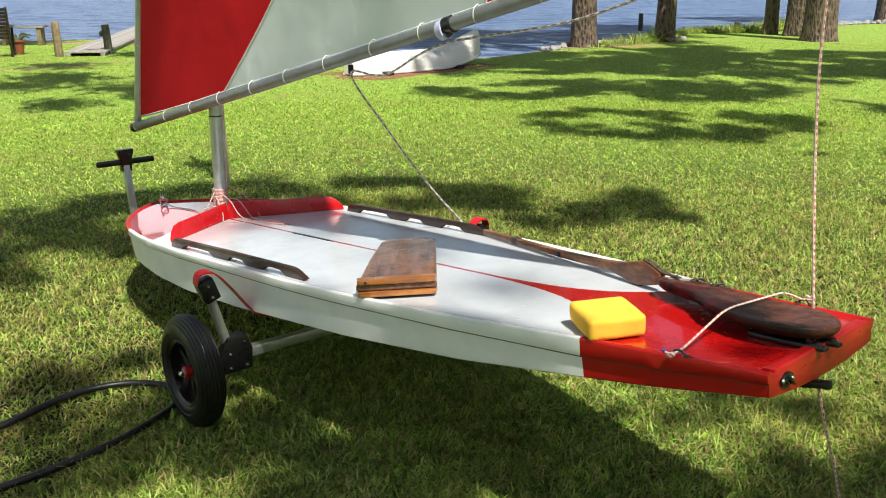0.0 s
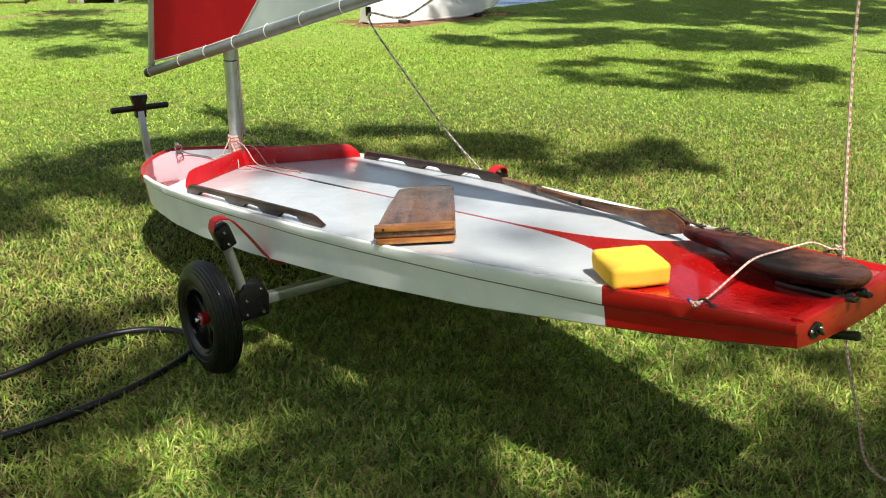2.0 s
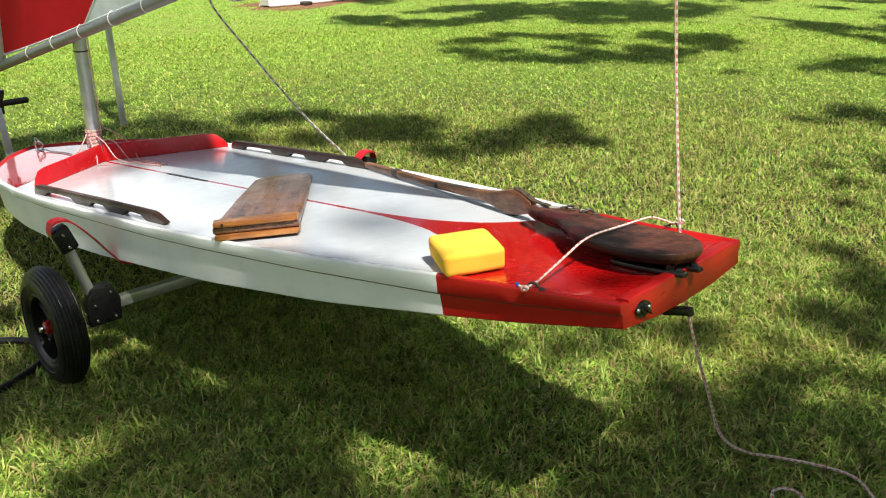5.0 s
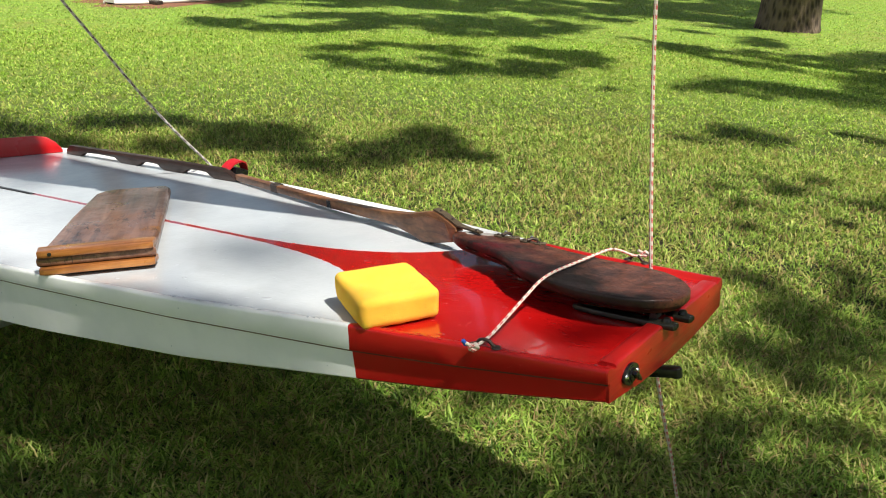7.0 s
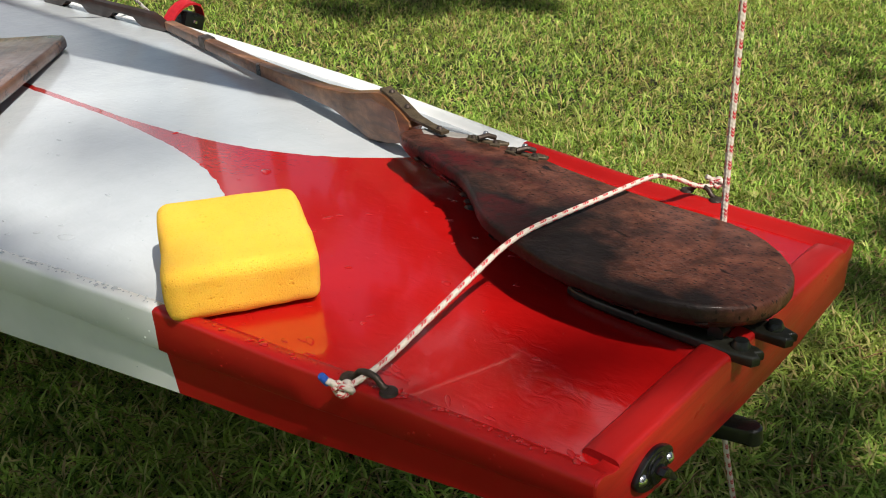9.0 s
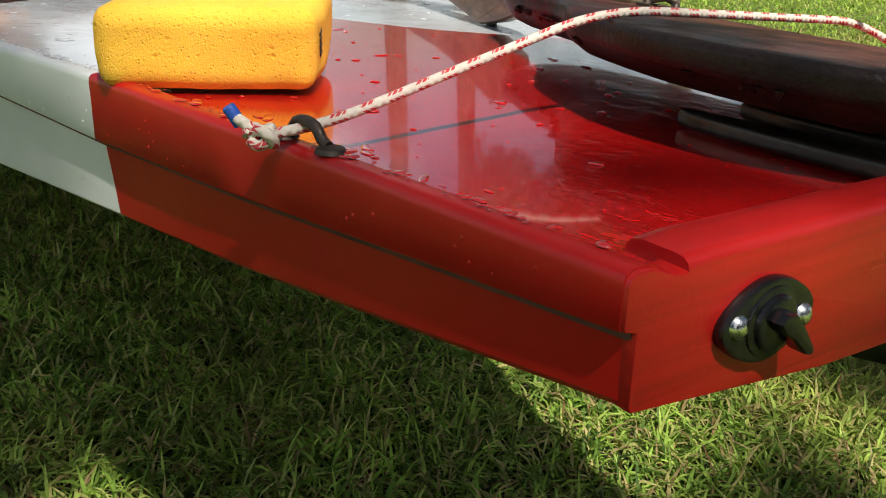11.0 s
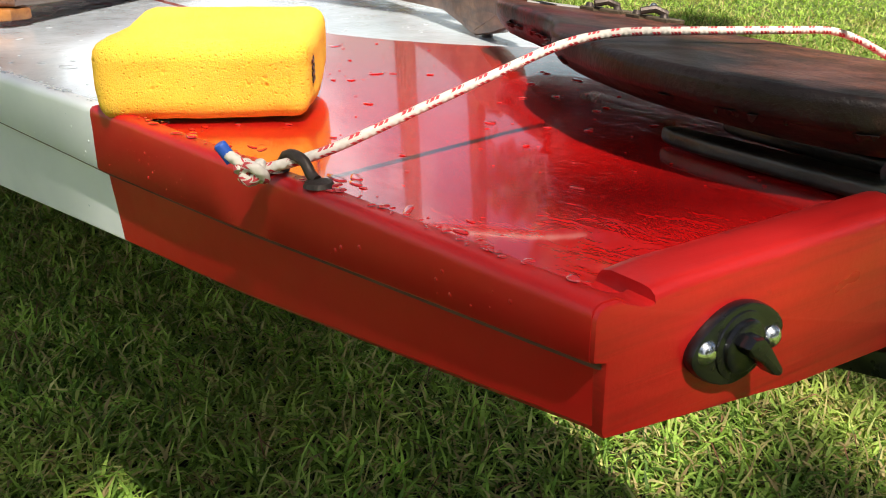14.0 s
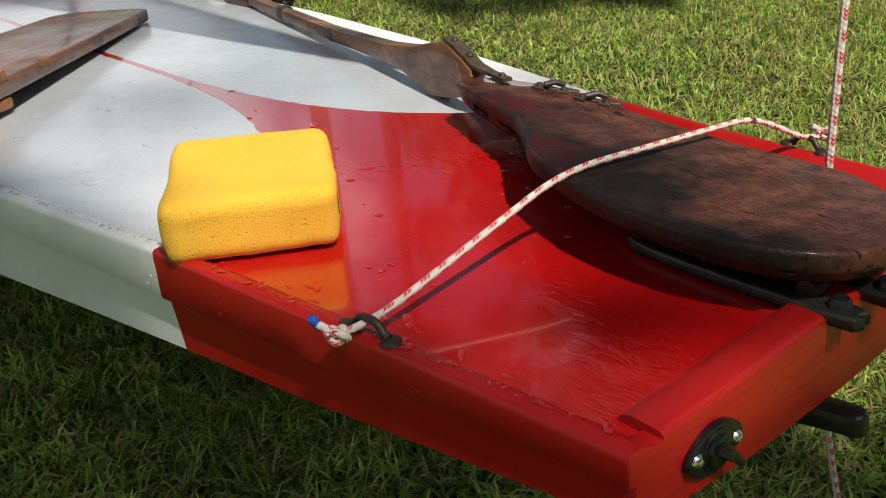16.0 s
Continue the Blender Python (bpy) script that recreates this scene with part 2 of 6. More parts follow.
def worn_blade():
    """Old maroon paint gone rusty brown in the middle and black along the edges, wet in places."""
    m = mat("weathered_maroon_blade")
    c = coords(m)
    x, y, z = parts_of(m, c)
    big, mid, fine = noise_(m, c, 7, 5, 0.6), noise_(m, c, 38, 6, 0.7), noise_(m, c, 210, 4, 0.6)
    brown = ramp(m, mid, [(0.30, (0.020, 0.008, 0.006)), (0.46, (0.076, 0.026, 0.017)), (0.62, (0.138, 0.048, 0.030)), (0.78, (0.20, 0.086, 0.051))])
    black = ramp(m, mid, [(0.30, (0.006, 0.004, 0.004)), (0.60, (0.017, 0.011, 0.010)), (0.80, (0.045, 0.021, 0.017))])
    edge = calc(m, "ADD", calc(m, "MULTIPLY", calc(m, "ADD", y, calc(m, "MULTIPLY", x, 0.22)), 5.0), calc(m, "MULTIPLY", calc(m, "SUBTRACT", big, 0.5), 2.4))
    k = span(m, edge, -0.04, 0.36)
    col = mix(m, k, brown, black)
    old = calc(m, "MULTIPLY", span(m, x, 0.20, 0.36), span(m, noise_(m, c, 16, 4, 0.6), 0.44, 0.56))
    col = mix(m, calc(m, "MULTIPLY", old, k), col, (0.075, 0.006, 0.008))
    pit = calc(m, "GREATER_THAN", cells(m, stretch(m, c, (1, 2.2, 1)), 120), 0.24)
    pit = calc(m, "MULTIPLY", pit, calc(m, "GREATER_THAN", noise_(m, stretch(m, c, (30, 110, 60)), 1.0, 4, 0.7, 1.0), 0.36))
    col = mix(m, pit, (0.010, 0.005, 0.004), col)
    raw = calc(m, "MULTIPLY", calc(m, "GREATER_THAN", noise_(m, stretch(m, c, (60, 150, 60)), 1.0, 3, 0.6, 0.8), 0.70), calc(m, "SUBTRACT", 1.0, k))
    col = mix(m, calc(m, "MULTIPLY", raw, 0.6), col, (0.27, 0.15, 0.10))
    b = m.node_tree.nodes["Principled BSDF"]
    b.inputs["Coat Weight"].default_value, b.inputs["Coat Roughness"].default_value = 0.10, 0.16
    b.inputs["Specular IOR Level"].default_value = 0.18
    h = calc(m, "ADD", calc(m, "MULTIPLY", mid, 0.8), calc(m, "ADD", calc(m, "MULTIPLY", fine, 0.5), calc(m, "MULTIPLY", pit, 0.5)))
    return finish(m, col, span(m, big, 0.35, 0.65, 0.32, 0.7), h, 0.6, 0.0026)


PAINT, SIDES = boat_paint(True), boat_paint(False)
COAMING = plain("red_enamel", (0.46, 0.007, 0.010), 0.25, 0, 0.2, 18, 0.12)
TRANSOM = painted_wood("red_paint_over_grain", (0.38, 0.008, 0.007))
TEAK = wood("dark_oiled_wood", (0.012, 0.006, 0.004), (0.030, 0.013, 0.008), (0.065, 0.028, 0.015), (0.35, 0.6), 0, 0.1)
RUDDER = worn_blade()
TILLER = wood("varnished_mahogany", (0.055, 0.020, 0.008), (0.22, 0.088, 0.030), (0.38, 0.165, 0.060), (0.3, 0.55), 0, 0.2)
BOARD = wet_plank()
CLEAT = wood("orange_varnished_cleat", (0.12, 0.035, 0.008), (0.33, 0.125, 0.03), (0.46, 0.20, 0.05), (0.25, 0.5), 1, 0.3)
ALU = plain("brushed_aluminium", (0.62, 0.64, 0.66), 0.38, 0.9, 0.15, 30, 0.08)
SPAR = plain("grey_spar_aluminium", (0.50, 0.52, 0.54), 0.42, 0.75, 0.2, 18, 0.08)
BOOMGREY = plain("dull_grey_boom_aluminium", (0.26, 0.27, 0.28), 0.5, 0.6, 0.2, 18, 0.08)
STEEL = plain("stainless_steel", (0.70, 0.70, 0.68), 0.22, 1.0, 0.15, 60, 0.05)
RUST = plain("tarnished_bronze", (0.075, 0.055, 0.045), 0.5, 0.6, 0.5, 120, 0.4)
BRONZE = plain("corroded_green_bronze", (0.115, 0.085, 0.052), 0.55, 0.35, 0.6, 90, 0.5)
RUBBER = plain("black_rubber", (0.0055, 0.0055, 0.006), 0.42, 0, 0.4, 60, 0.3)
PLASTIC = plain("black_moulded_plastic", (0.005, 0.005, 0.006), 0.30, 0, 0.3, 80, 0.1)
BLACKIRON = plain("black_painted_metal", (0.014, 0.016, 0.016), 0.28, 0.1, 0.5, 70, 0.35)
FORK = plain("dull_olive_black_metal", (0.030, 0.030, 0.022), 0.35, 0.15, 0.7, 45, 0.5)
RAIL_SHADE = plain("dark_rail_shade", (0.14, 0.055, 0.048), 0.85, 0, 0.6, 25, 0.3)
HUBRED = plain("red_plastic", (0.45, 0.02, 0.02), 0.35, 0, 0.2, 40, 0.1)
STRAP = plain("red_webbing", (0.52, 0.012, 0.022), 0.5, 0, 0.3, 130, 0.5)
ROPE = rope_mat("white_rope_with_red_flecks", (0.70, 0.62, 0.54), (0.48, 0.035, 0.045), 0.018, 0.27)
CORD = rope_mat("thin_white_and_red_cord", (0.66, 0.56, 0.52), (0.50, 0.10, 0.09), 0.02, 0.45)
GREYROPE = rope_mat("grey_flecked_sheet_rope", (0.58, 0.55, 0.52), (0.10, 0.05, 0.05), 0.035, 0.34)
LACE = plain("white_lacing_cord", (0.72, 0.71, 0.68), 0.7, 0, 0.15, 80, 0.2)
BLUE = plain("blue_tape", (0.02, 0.09, 0.45), 0.5, 0, 0.2, 80, 0.1)
WEB = plain("pale_blue_webbing", (0.42, 0.45, 0.62), 0.7, 0, 0.2, 120, 0.3)
HOSE = plain("black_hose_rubber", (0.008, 0.009, 0.010), 0.4, 0, 0.35, 50, 0.3)
TERRACOTTA = plain("terracotta", (0.30, 0.09, 0.045), 0.8, 0, 0.3, 20, 0.3)
GREYWOOD = wood("grey_weathered_board", (0.16, 0.15, 0.14), (0.32, 0.30, 0.28), (0.46, 0.44, 0.41), (0.7, 0.9), 0, 0.0, 25)
POSTWOOD = wood("weathered_post_timber", (0.10, 0.075, 0.04), (0.24, 0.18, 0.10), (0.36, 0.29, 0.17), (0.7, 0.9), 2, 0.0, 25)
MOSSPOST = wood("mossy_post_timber", (0.03, 0.035, 0.02), (0.075, 0.08, 0.05), (0.14, 0.14, 0.09), (0.7, 0.9), 2, 0.0, 25)
DARKWOOD = wood("dark_chair_wood", (0.012, 0.009, 0.006), (0.035, 0.024, 0.016), (0.07, 0.05, 0.035), (0.5, 0.8), 2, 0.0, 25)
HULLWHITE = plain("white_gelcoat", (0.78, 0.77, 0.73), 0.25, 0, 0.14, 3, 0.05)
STONE = plain("grey_shore_stone", (0.30, 0.29, 0.27), 0.85, 0, 0.45, 6, 0.5, 0.02)


def sponge_mat():
    m = mat("yellow_foam", 0.9)
    c = coords(m)
    big, mid, small = cells(m, c, 95), cells(m, c, 240), cells(m, c, 620)
    rare = span(m, noise_(m, c, 60, 2), 0.50, 0.62, 0.0, 0.6)
    hole = calc(m, "SUBTRACT", 1.0, calc(m, "MULTIPLY", calc(m, "SUBTRACT", 1.0, span(m, big, 0.06, 0.20)), rare))
    pore = calc(m, "MULTIPLY", hole, calc(m, "MULTIPLY", span(m, mid, 0.06, 0.26, 0.55, 1.0), span(m, small, 0.05, 0.35, 0.75, 1.0)))
    col = mix(m, noise_(m, c, 22, 4), (0.87, 0.47, 0.040), (0.93, 0.57, 0.080))
    col = mix(m, pore, (0.78, 0.33, 0.018), col)
    b = m.node_tree.nodes["Principled BSDF"]
    b.inputs["Specular IOR Level"].default_value = 0.2
    b.inputs["Subsurface Weight"].default_value = 0.30
    b.inputs["Subsurface Radius"].default_value = (0.02, 0.011, 0.002)
    b.inputs["Subsurface Scale"].default_value = 0.5
    return finish(m, col, None, calc(m, "ADD", pore, calc(m, "MULTIPLY", noise_(m, c, 500, 3, 0.7), 0.6)), 0.75, 0.0024)


def sail_mat(name, color):
    m = mat(name, 0.8)
    m.node_tree.nodes["Principled BSDF"].inputs["Specular IOR Level"].default_value = 0.2
    c = coords(m)
    w = noise_(m, c, 5, 4, 0.6)
    col = ramp(m, w, [(0.3, tuple(k * 0.9 for k in color)), (0.7, color)])
    b = m.node_tree.nodes["Principled BSDF"]
    t = nd(m, "ShaderNodeBsdfTranslucent")
    put(m, t.inputs[0], col)
    s = nd(m, "ShaderNodeMixShader")
    s.inputs[0].default_value = 0.35
    out = m.node_tree.nodes["Material Output"]
    m.node_tree.links.new(b.outputs[0], s.inputs[1])
    m.node_tree.links.new(t.outputs[0], s.inputs[2])
    m.node_tree.links.new(s.outputs[0], out.inputs[0])
    return finish(m, col, None, calc(m, "ADD", calc(m, "ADD", noise_(m, c, 2.2, 3), calc(m, "MULTIPLY", noise_(m, stretch(m, c, (9, 9, 2.2)), 1.0, 3, 0.5, 0.8), 0.25)), calc(m, "MULTIPLY", noise_(m, c, 900, 2), 0.01)), 0.4, 0.05)


def bark_mat():
    m = mat("pine_bark", 0.9)
    c = coords(m)
    v = cells(m, stretch(m, c, (17, 17, 5.5)), 1.0)
    n = noise_(m, c, 12, 6, 0.65)
    h = calc(m, "ADD", calc(m, "MULTIPLY", v, 1.2), calc(m, "MULTIPLY", n, 0.6))
    col = ramp(m, h, [(0.28, (0.010, 0.007, 0.005)), (0.62, (0.060, 0.042, 0.031)), (1.0, (0.16, 0.115, 0.085))])
    return finish(m, col, None, h, 0.9, 0.05)


def lawn_mat():
    m = mat("lawn_turf", 0.95)
    c = coords(m)
    big, mid, fine = noise_(m, c, 0.45, 5, 0.6), noise_(m, c, 5.5, 5, 0.65), noise_(m, stretch(m, c, (1, 0.5, 1)), 46, 6, 0.82)
    turf = ramp(m, fine, [(0.28, (0.036, 0.072, 0.009)), (0.44, (0.140, 0.260, 0.026)), (0.58, (0.29, 0.46, 0.050)), (0.74, (0.50, 0.66, 0.10))])
    dry = ramp(m, fine, [(0.3, (0.08, 0.080, 0.018)), (0.5, (0.24, 0.25, 0.05)), (0.75, (0.42, 0.40, 0.12))])
    col = mix(m, span(m, calc(m, "ADD", calc(m, "MULTIPLY", big, 0.5), calc(m, "MULTIPLY", mid, 0.6)), 0.54, 0.80), turf, dry)
    col = mix(m, 1.0, col, span(m, noise_(m, c, 9, 4, 0.6), 0.3, 0.7, 0.62, 1.25), "MULTIPLY")
    worn = calc(m, "MULTIPLY", span(m, noise_(m, c, 0.8, 3, 0.6), 0.42, 0.62), span(m, noise_(m, c, 4.5, 5, 0.7), 0.46, 0.66, 0.0, 0.55))
    col = mix(m, worn, col, (0.34, 0.275, 0.085))
    # brown thatch round the boat, shade between blades put in its colour; farther, turf
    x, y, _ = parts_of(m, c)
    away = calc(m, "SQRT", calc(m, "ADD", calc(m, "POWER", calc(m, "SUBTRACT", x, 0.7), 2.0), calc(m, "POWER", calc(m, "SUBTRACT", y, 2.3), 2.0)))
    shaded_thatch = ramp(m, noise_(m, c, 120, 5, 0.75), [(0.35, (0.009, 0.010, 0.004)), (0.55, (0.030, 0.028, 0.012)), (0.75, (0.11, 0.085, 0.038))])
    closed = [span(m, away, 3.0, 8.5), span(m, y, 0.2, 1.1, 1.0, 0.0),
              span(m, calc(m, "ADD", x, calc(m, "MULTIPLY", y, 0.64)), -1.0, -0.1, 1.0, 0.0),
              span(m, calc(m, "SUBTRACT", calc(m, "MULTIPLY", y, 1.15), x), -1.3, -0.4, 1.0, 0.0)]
    col = mix(m, calc(m, "MAXIMUM", calc(m, "MAXIMUM", closed[0], closed[1]), calc(m, "MAXIMUM", closed[2], closed[3])), shaded_thatch, col)
    return finish(m, col, None, calc(m, "ADD", fine, calc(m, "MULTIPLY", mid, 0.5)), 0.7, 0.02)


def soil_mat(name, a, b_):
    m = mat(name, 0.95)
    c = coords(m)
    n = noise_(m, c, 9, 7, 0.7)
    return finish(m, ramp(m, n, [(0.3, a), (0.7, b_)]), None, n, 0.7, 0.03)


def blade_mat(name="grass_blade", far=False):
    m = mat(name, 0.55)
    r = nd(m, "ShaderNodeNewGeometry").outputs["Random Per Island"]
    c = coords(m)
    # far blades get a brighter ramp: the sunlit look is in the colour
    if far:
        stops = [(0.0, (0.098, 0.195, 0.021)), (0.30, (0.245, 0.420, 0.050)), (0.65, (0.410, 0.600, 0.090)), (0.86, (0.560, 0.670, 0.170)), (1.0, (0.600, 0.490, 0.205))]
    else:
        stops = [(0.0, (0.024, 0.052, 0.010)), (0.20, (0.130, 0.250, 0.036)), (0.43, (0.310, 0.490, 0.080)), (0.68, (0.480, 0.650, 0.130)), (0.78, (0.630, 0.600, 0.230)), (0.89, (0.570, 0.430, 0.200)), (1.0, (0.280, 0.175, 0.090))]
    col = ramp(m, r, stops)
    patch = noise_(m, c, 1.1, 5, 0.65)
    tuft = calc(m, "MULTIPLY", span(m, noise_(m, c, 9, 4, 0.6), 0.3, 0.7, 0.55, 1.42), span(m, noise_(m, c, 30, 3, 0.6), 0.3, 0.7, 0.55, 1.45))
    col = mix(m, 1.0, col, tuft, "MULTIPLY")
    worn = calc(m, "MULTIPLY", span(m, noise_(m, c, 0.8, 3, 0.6), 0.42, 0.62), span(m, noise_(m, c, 4.5, 5, 0.7), 0.46, 0.66, 0.0, 0.55))
    col = mix(m, worn, col, (0.30, 0.235, 0.075))
    col = mix(m, span(m, patch, 0.48, 0.72, 0.0, 0.5), col, mix(m, 0.6, col, (0.33, 0.31, 0.07)))
    b = m.node_tree.nodes["Principled BSDF"]
    b.inputs["Specular IOR Level"].default_value = 0.25
    t = nd(m, "ShaderNodeBsdfTranslucent")
    put(m, t.inputs[0], mix(m, 0.42, col, (0.34, 0.47, 0.05)))
    s = nd(m, "ShaderNodeMixShader")
    s.inputs[0].default_value = 0.42
    m.node_tree.links.new(b.outputs[0], s.inputs[1])
    m.node_tree.links.new(t.outputs[0], s.inputs[2])
    m.node_tree.links.new(s.outputs[0], m.node_tree.nodes["Material Output"].inputs[0])
    return finish(m, col)


def leaf_mat(name="pine_foliage"):
    m = mat(name, 0.6)
    r = nd(m, "ShaderNodeNewGeometry").outputs["Random Per Island"]
    return finish(m, ramp(m, r, [(0.0, (0.020, 0.036, 0.010)), (0.6, (0.045, 0.075, 0.018)), (1.0, (0.09, 0.12, 0.03))]))


def lake_mat():
    m = mat("lake_water", 0.35, 0, (0.012, 0.045, 0.10))
    c = coords(m)
    b = m.node_tree.nodes["Principled BSDF"]
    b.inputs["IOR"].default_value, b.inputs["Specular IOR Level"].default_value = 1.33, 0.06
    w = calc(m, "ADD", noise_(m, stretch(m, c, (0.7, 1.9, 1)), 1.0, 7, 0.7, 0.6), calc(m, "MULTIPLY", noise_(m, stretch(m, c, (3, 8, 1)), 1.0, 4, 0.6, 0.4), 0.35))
    # sky reflected on the ripples is put into the colour, crests pale, troughs dark
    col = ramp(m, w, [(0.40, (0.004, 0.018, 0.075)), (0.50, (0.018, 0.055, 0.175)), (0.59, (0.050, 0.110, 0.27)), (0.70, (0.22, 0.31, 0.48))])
    return finish(m, col, None, w, 1.0, 0.55)


BLADE_FAR = blade_mat("grass_blade_sun_in_colour", True)
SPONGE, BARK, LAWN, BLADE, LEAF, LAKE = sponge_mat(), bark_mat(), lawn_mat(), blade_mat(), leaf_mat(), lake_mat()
SAILRED, SAILWHITE = sail_mat("red_sailcloth", (0.60, 0.012, 0.018)), sail_mat("white_sailcloth", (0.78, 0.84, 0.87))
SAND = soil_mat("bare_sandy_soil", (0.20, 0.12, 0.07), (0.42, 0.29, 0.18))
NEEDLE = plain("dry_pine_needle", (0.24, 0.105, 0.045), 0.7, 0, 0.5, 30, 0.1)
MULCH = soil_mat("red_brown_mulch", (0.12, 0.05, 0.028), (0.30, 0.13, 0.07))


# ---- mesh helpers ----
def mesh_of(name, bm, material, smooth=True):
    me = bpy.data.meshes.new(name)
    bm.normal_update()
    bm.to_mesh(me)
    bm.free()
    for m in (material if isinstance(material, (tuple, list)) else (material,)):
        me.materials.append(m)
    if smooth:
        me.polygons.foreach_set("use_smooth", [True] * len(me.polygons))
        me.set_sharp_from_angle(angle=radians(38))
    return me


def part(name, bm, material, parent, label="", at=None, smooth=True):
    ob = new(name, mesh_of(name, bm, material, smooth))
    ob.parent = parent
    if at is not None:
        ob.matrix_basis = at
    return tagged(ob, label)


def thing(name, label, category, at=None, group="", kind=""):
    ob = new(name)
    ob.empty_display_size = 0.05
    if at is not None:
        ob.matrix_basis = at
    return tagged(ob, label, category, group, kind)


def solid(name, bm, material, label, category, at=None, group="", kind="", smooth=True):
    ob = new(name, mesh_of(name, bm, material, smooth))
    if at is not None:
        ob.matrix_basis = at
    return tagged(ob, label, category, group, kind)


def box(size, at=None, bevel=0.0, seg=2, bm=None):
    own = bm is None
    tmp = bmesh.new()
    bmesh.ops.create_cube(tmp, size=1.0, matrix=Matrix.Diagonal((*size, 1)))
    if bevel:
        bmesh.ops.bevel(tmp, geom=tmp.edges[:], offset=bevel, segments=seg, affect="EDGES", profile=0.6)
    if at is not None:
        tmp.transform(at)
    if own:
        return tmp
    join(bm, tmp)
    return bm


def join(bm, other):
    me = bpy.data.meshes.new("tmp")
    other.to_mesh(me)
    other.free()
    bm.from_mesh(me)
    bpy.data.meshes.remove(me)
    return bm


def prism(outline, z0, z1, bevel=0.0, seg=2, at=None):
    """An outline in the xy plane, raised from z0 to z1, with rounded edges."""
    bm = bmesh.new()
    lo = [bm.verts.new((x, y, z0)) for x, y in outline]
    hi = [bm.verts.new((x, y, z1)) for x, y in outline]
    n = len(outline)
    bm.faces.new(lo[::-1]), bm.faces.new(hi)
    for i in range(n):
        bm.faces.new((lo[i], lo[(i + 1) % n], hi[(i + 1) % n], hi[i]))
    bmesh.ops.recalc_face_normals(bm, faces=bm.faces)
    if bevel:
        flat = [e for e in bm.edges if abs(e.verts[0].co.z - e.verts[1].co.z) < 1e-6]
        bmesh.ops.bevel(bm, geom=flat, offset=bevel, segments=seg, affect="EDGES", profile=0.55)
    if at is not None:
        bm.transform(at)
    return bm


def curve(points, step=0.02, closed=False):
    """A smooth line through the points (Catmull-Rom), in even steps."""
    p = [Vector(q) for q in points]
    n = len(p)
    out = []
    for i in range(n if closed else n - 1):
        a, b, c, d = (p[(i + k) % n] if closed else p[min(max(i + k, 0), n - 1)] for k in (-1, 0, 1, 2))
        k = max(2, int((c - b).length / step))
        for j in range(k):
            t = j / k
            out.append(0.5 * ((2 * b) + (c - a) * t + (2 * a - 5 * b + 4 * c - d) * t * t + (3 * b - a - 3 * c + d) * t ** 3))
    if not closed:
        out.append(p[-1])
    return out


def tube(points, r, n=8, bm=None, caps=True):
    """A round tube along a line; r is one radius or one for each point. u runs along it in metres, v round it."""
    bm = bm or bmesh.new()
    uv = bm.loops.layers.uv.verify()
    pts = [Vector(q) for q in points]
    rad = r if isinstance(r, (list, tuple)) else [r] * len(pts)
    side = None
    rings, along, dist = [], [], 0.0
    for i, q in enumerate(pts):
        d = (pts[min(i + 1, len(pts) - 1)] - pts[max(i - 1, 0)]).normalized()
        if side is None:
            side = d.orthogonal().normalized()
        side = (side - d * side.dot(d)).normalized()
        up = d.cross(side)
        dist += (q - pts[i - 1]).length if i else 0
        along.append(dist)
        rings.append([bm.verts.new(q + (side * math.cos(k * math.tau / n) + up * math.sin(k * math.tau / n)) * rad[i]) for k in range(n)])
    for i in range(len(rings) - 1):
        for k in range(n):
            f = bm.faces.new((rings[i][k], rings[i][(k + 1) % n], rings[i + 1][(k + 1) % n], rings[i + 1][k]))
            for lp, (u, v) in zip(f.loops, ((along[i], k / n), (along[i], (k + 1) / n), (along[i + 1], (k + 1) / n), (along[i + 1], k / n))):
                lp[uv].uv = (u, v)
    if caps:
        bm.faces.new(rings[0][::-1]), bm.faces.new(rings[-1])
    return bm


def lathe(profile, n=24, at=None, bm=None):
    """A profile of (radius, height) turned round z."""
    tmp = bmesh.new()
    rings = [[tmp.verts.new((max(r, 1e-5) * math.cos(k * math.tau / n), max(r, 1e-5) * math.sin(k * math.tau / n), z)) for k in range(n)] for r, z in profile]
    for a, b in zip(rings, rings[1:]):
        for k in range(n):
            tmp.faces.new((a[k], a[(k + 1) % n], b[(k + 1) % n], b[k]))
    bmesh.ops.remove_doubles(tmp, verts=tmp.verts, dist=1e-4)
    bmesh.ops.recalc_face_normals(tmp, faces=tmp.faces)
    if at is not None:
        tmp.transform(at)
    if bm is None:
        return tmp
    return join(bm, tmp)


def lerp_table(s, xs, ys):
    return float(np.interp(s, xs, ys))


# ---- ground, lake and shore ----
def shore_y(x):
    return lerp_table(x, [-60, -16, -11.5, -9.5, -7.0, -3, 0.3, 1.3, 2.7, 5.1, 7.0, 9.2, 14.0, 16, 60],
                      [30, 25, 24.0, 24.6, 24.0, 20.0, 17.9, 19.3, 21.4, 23.6, 27.6, 28.0, 32.5, 33, 40])


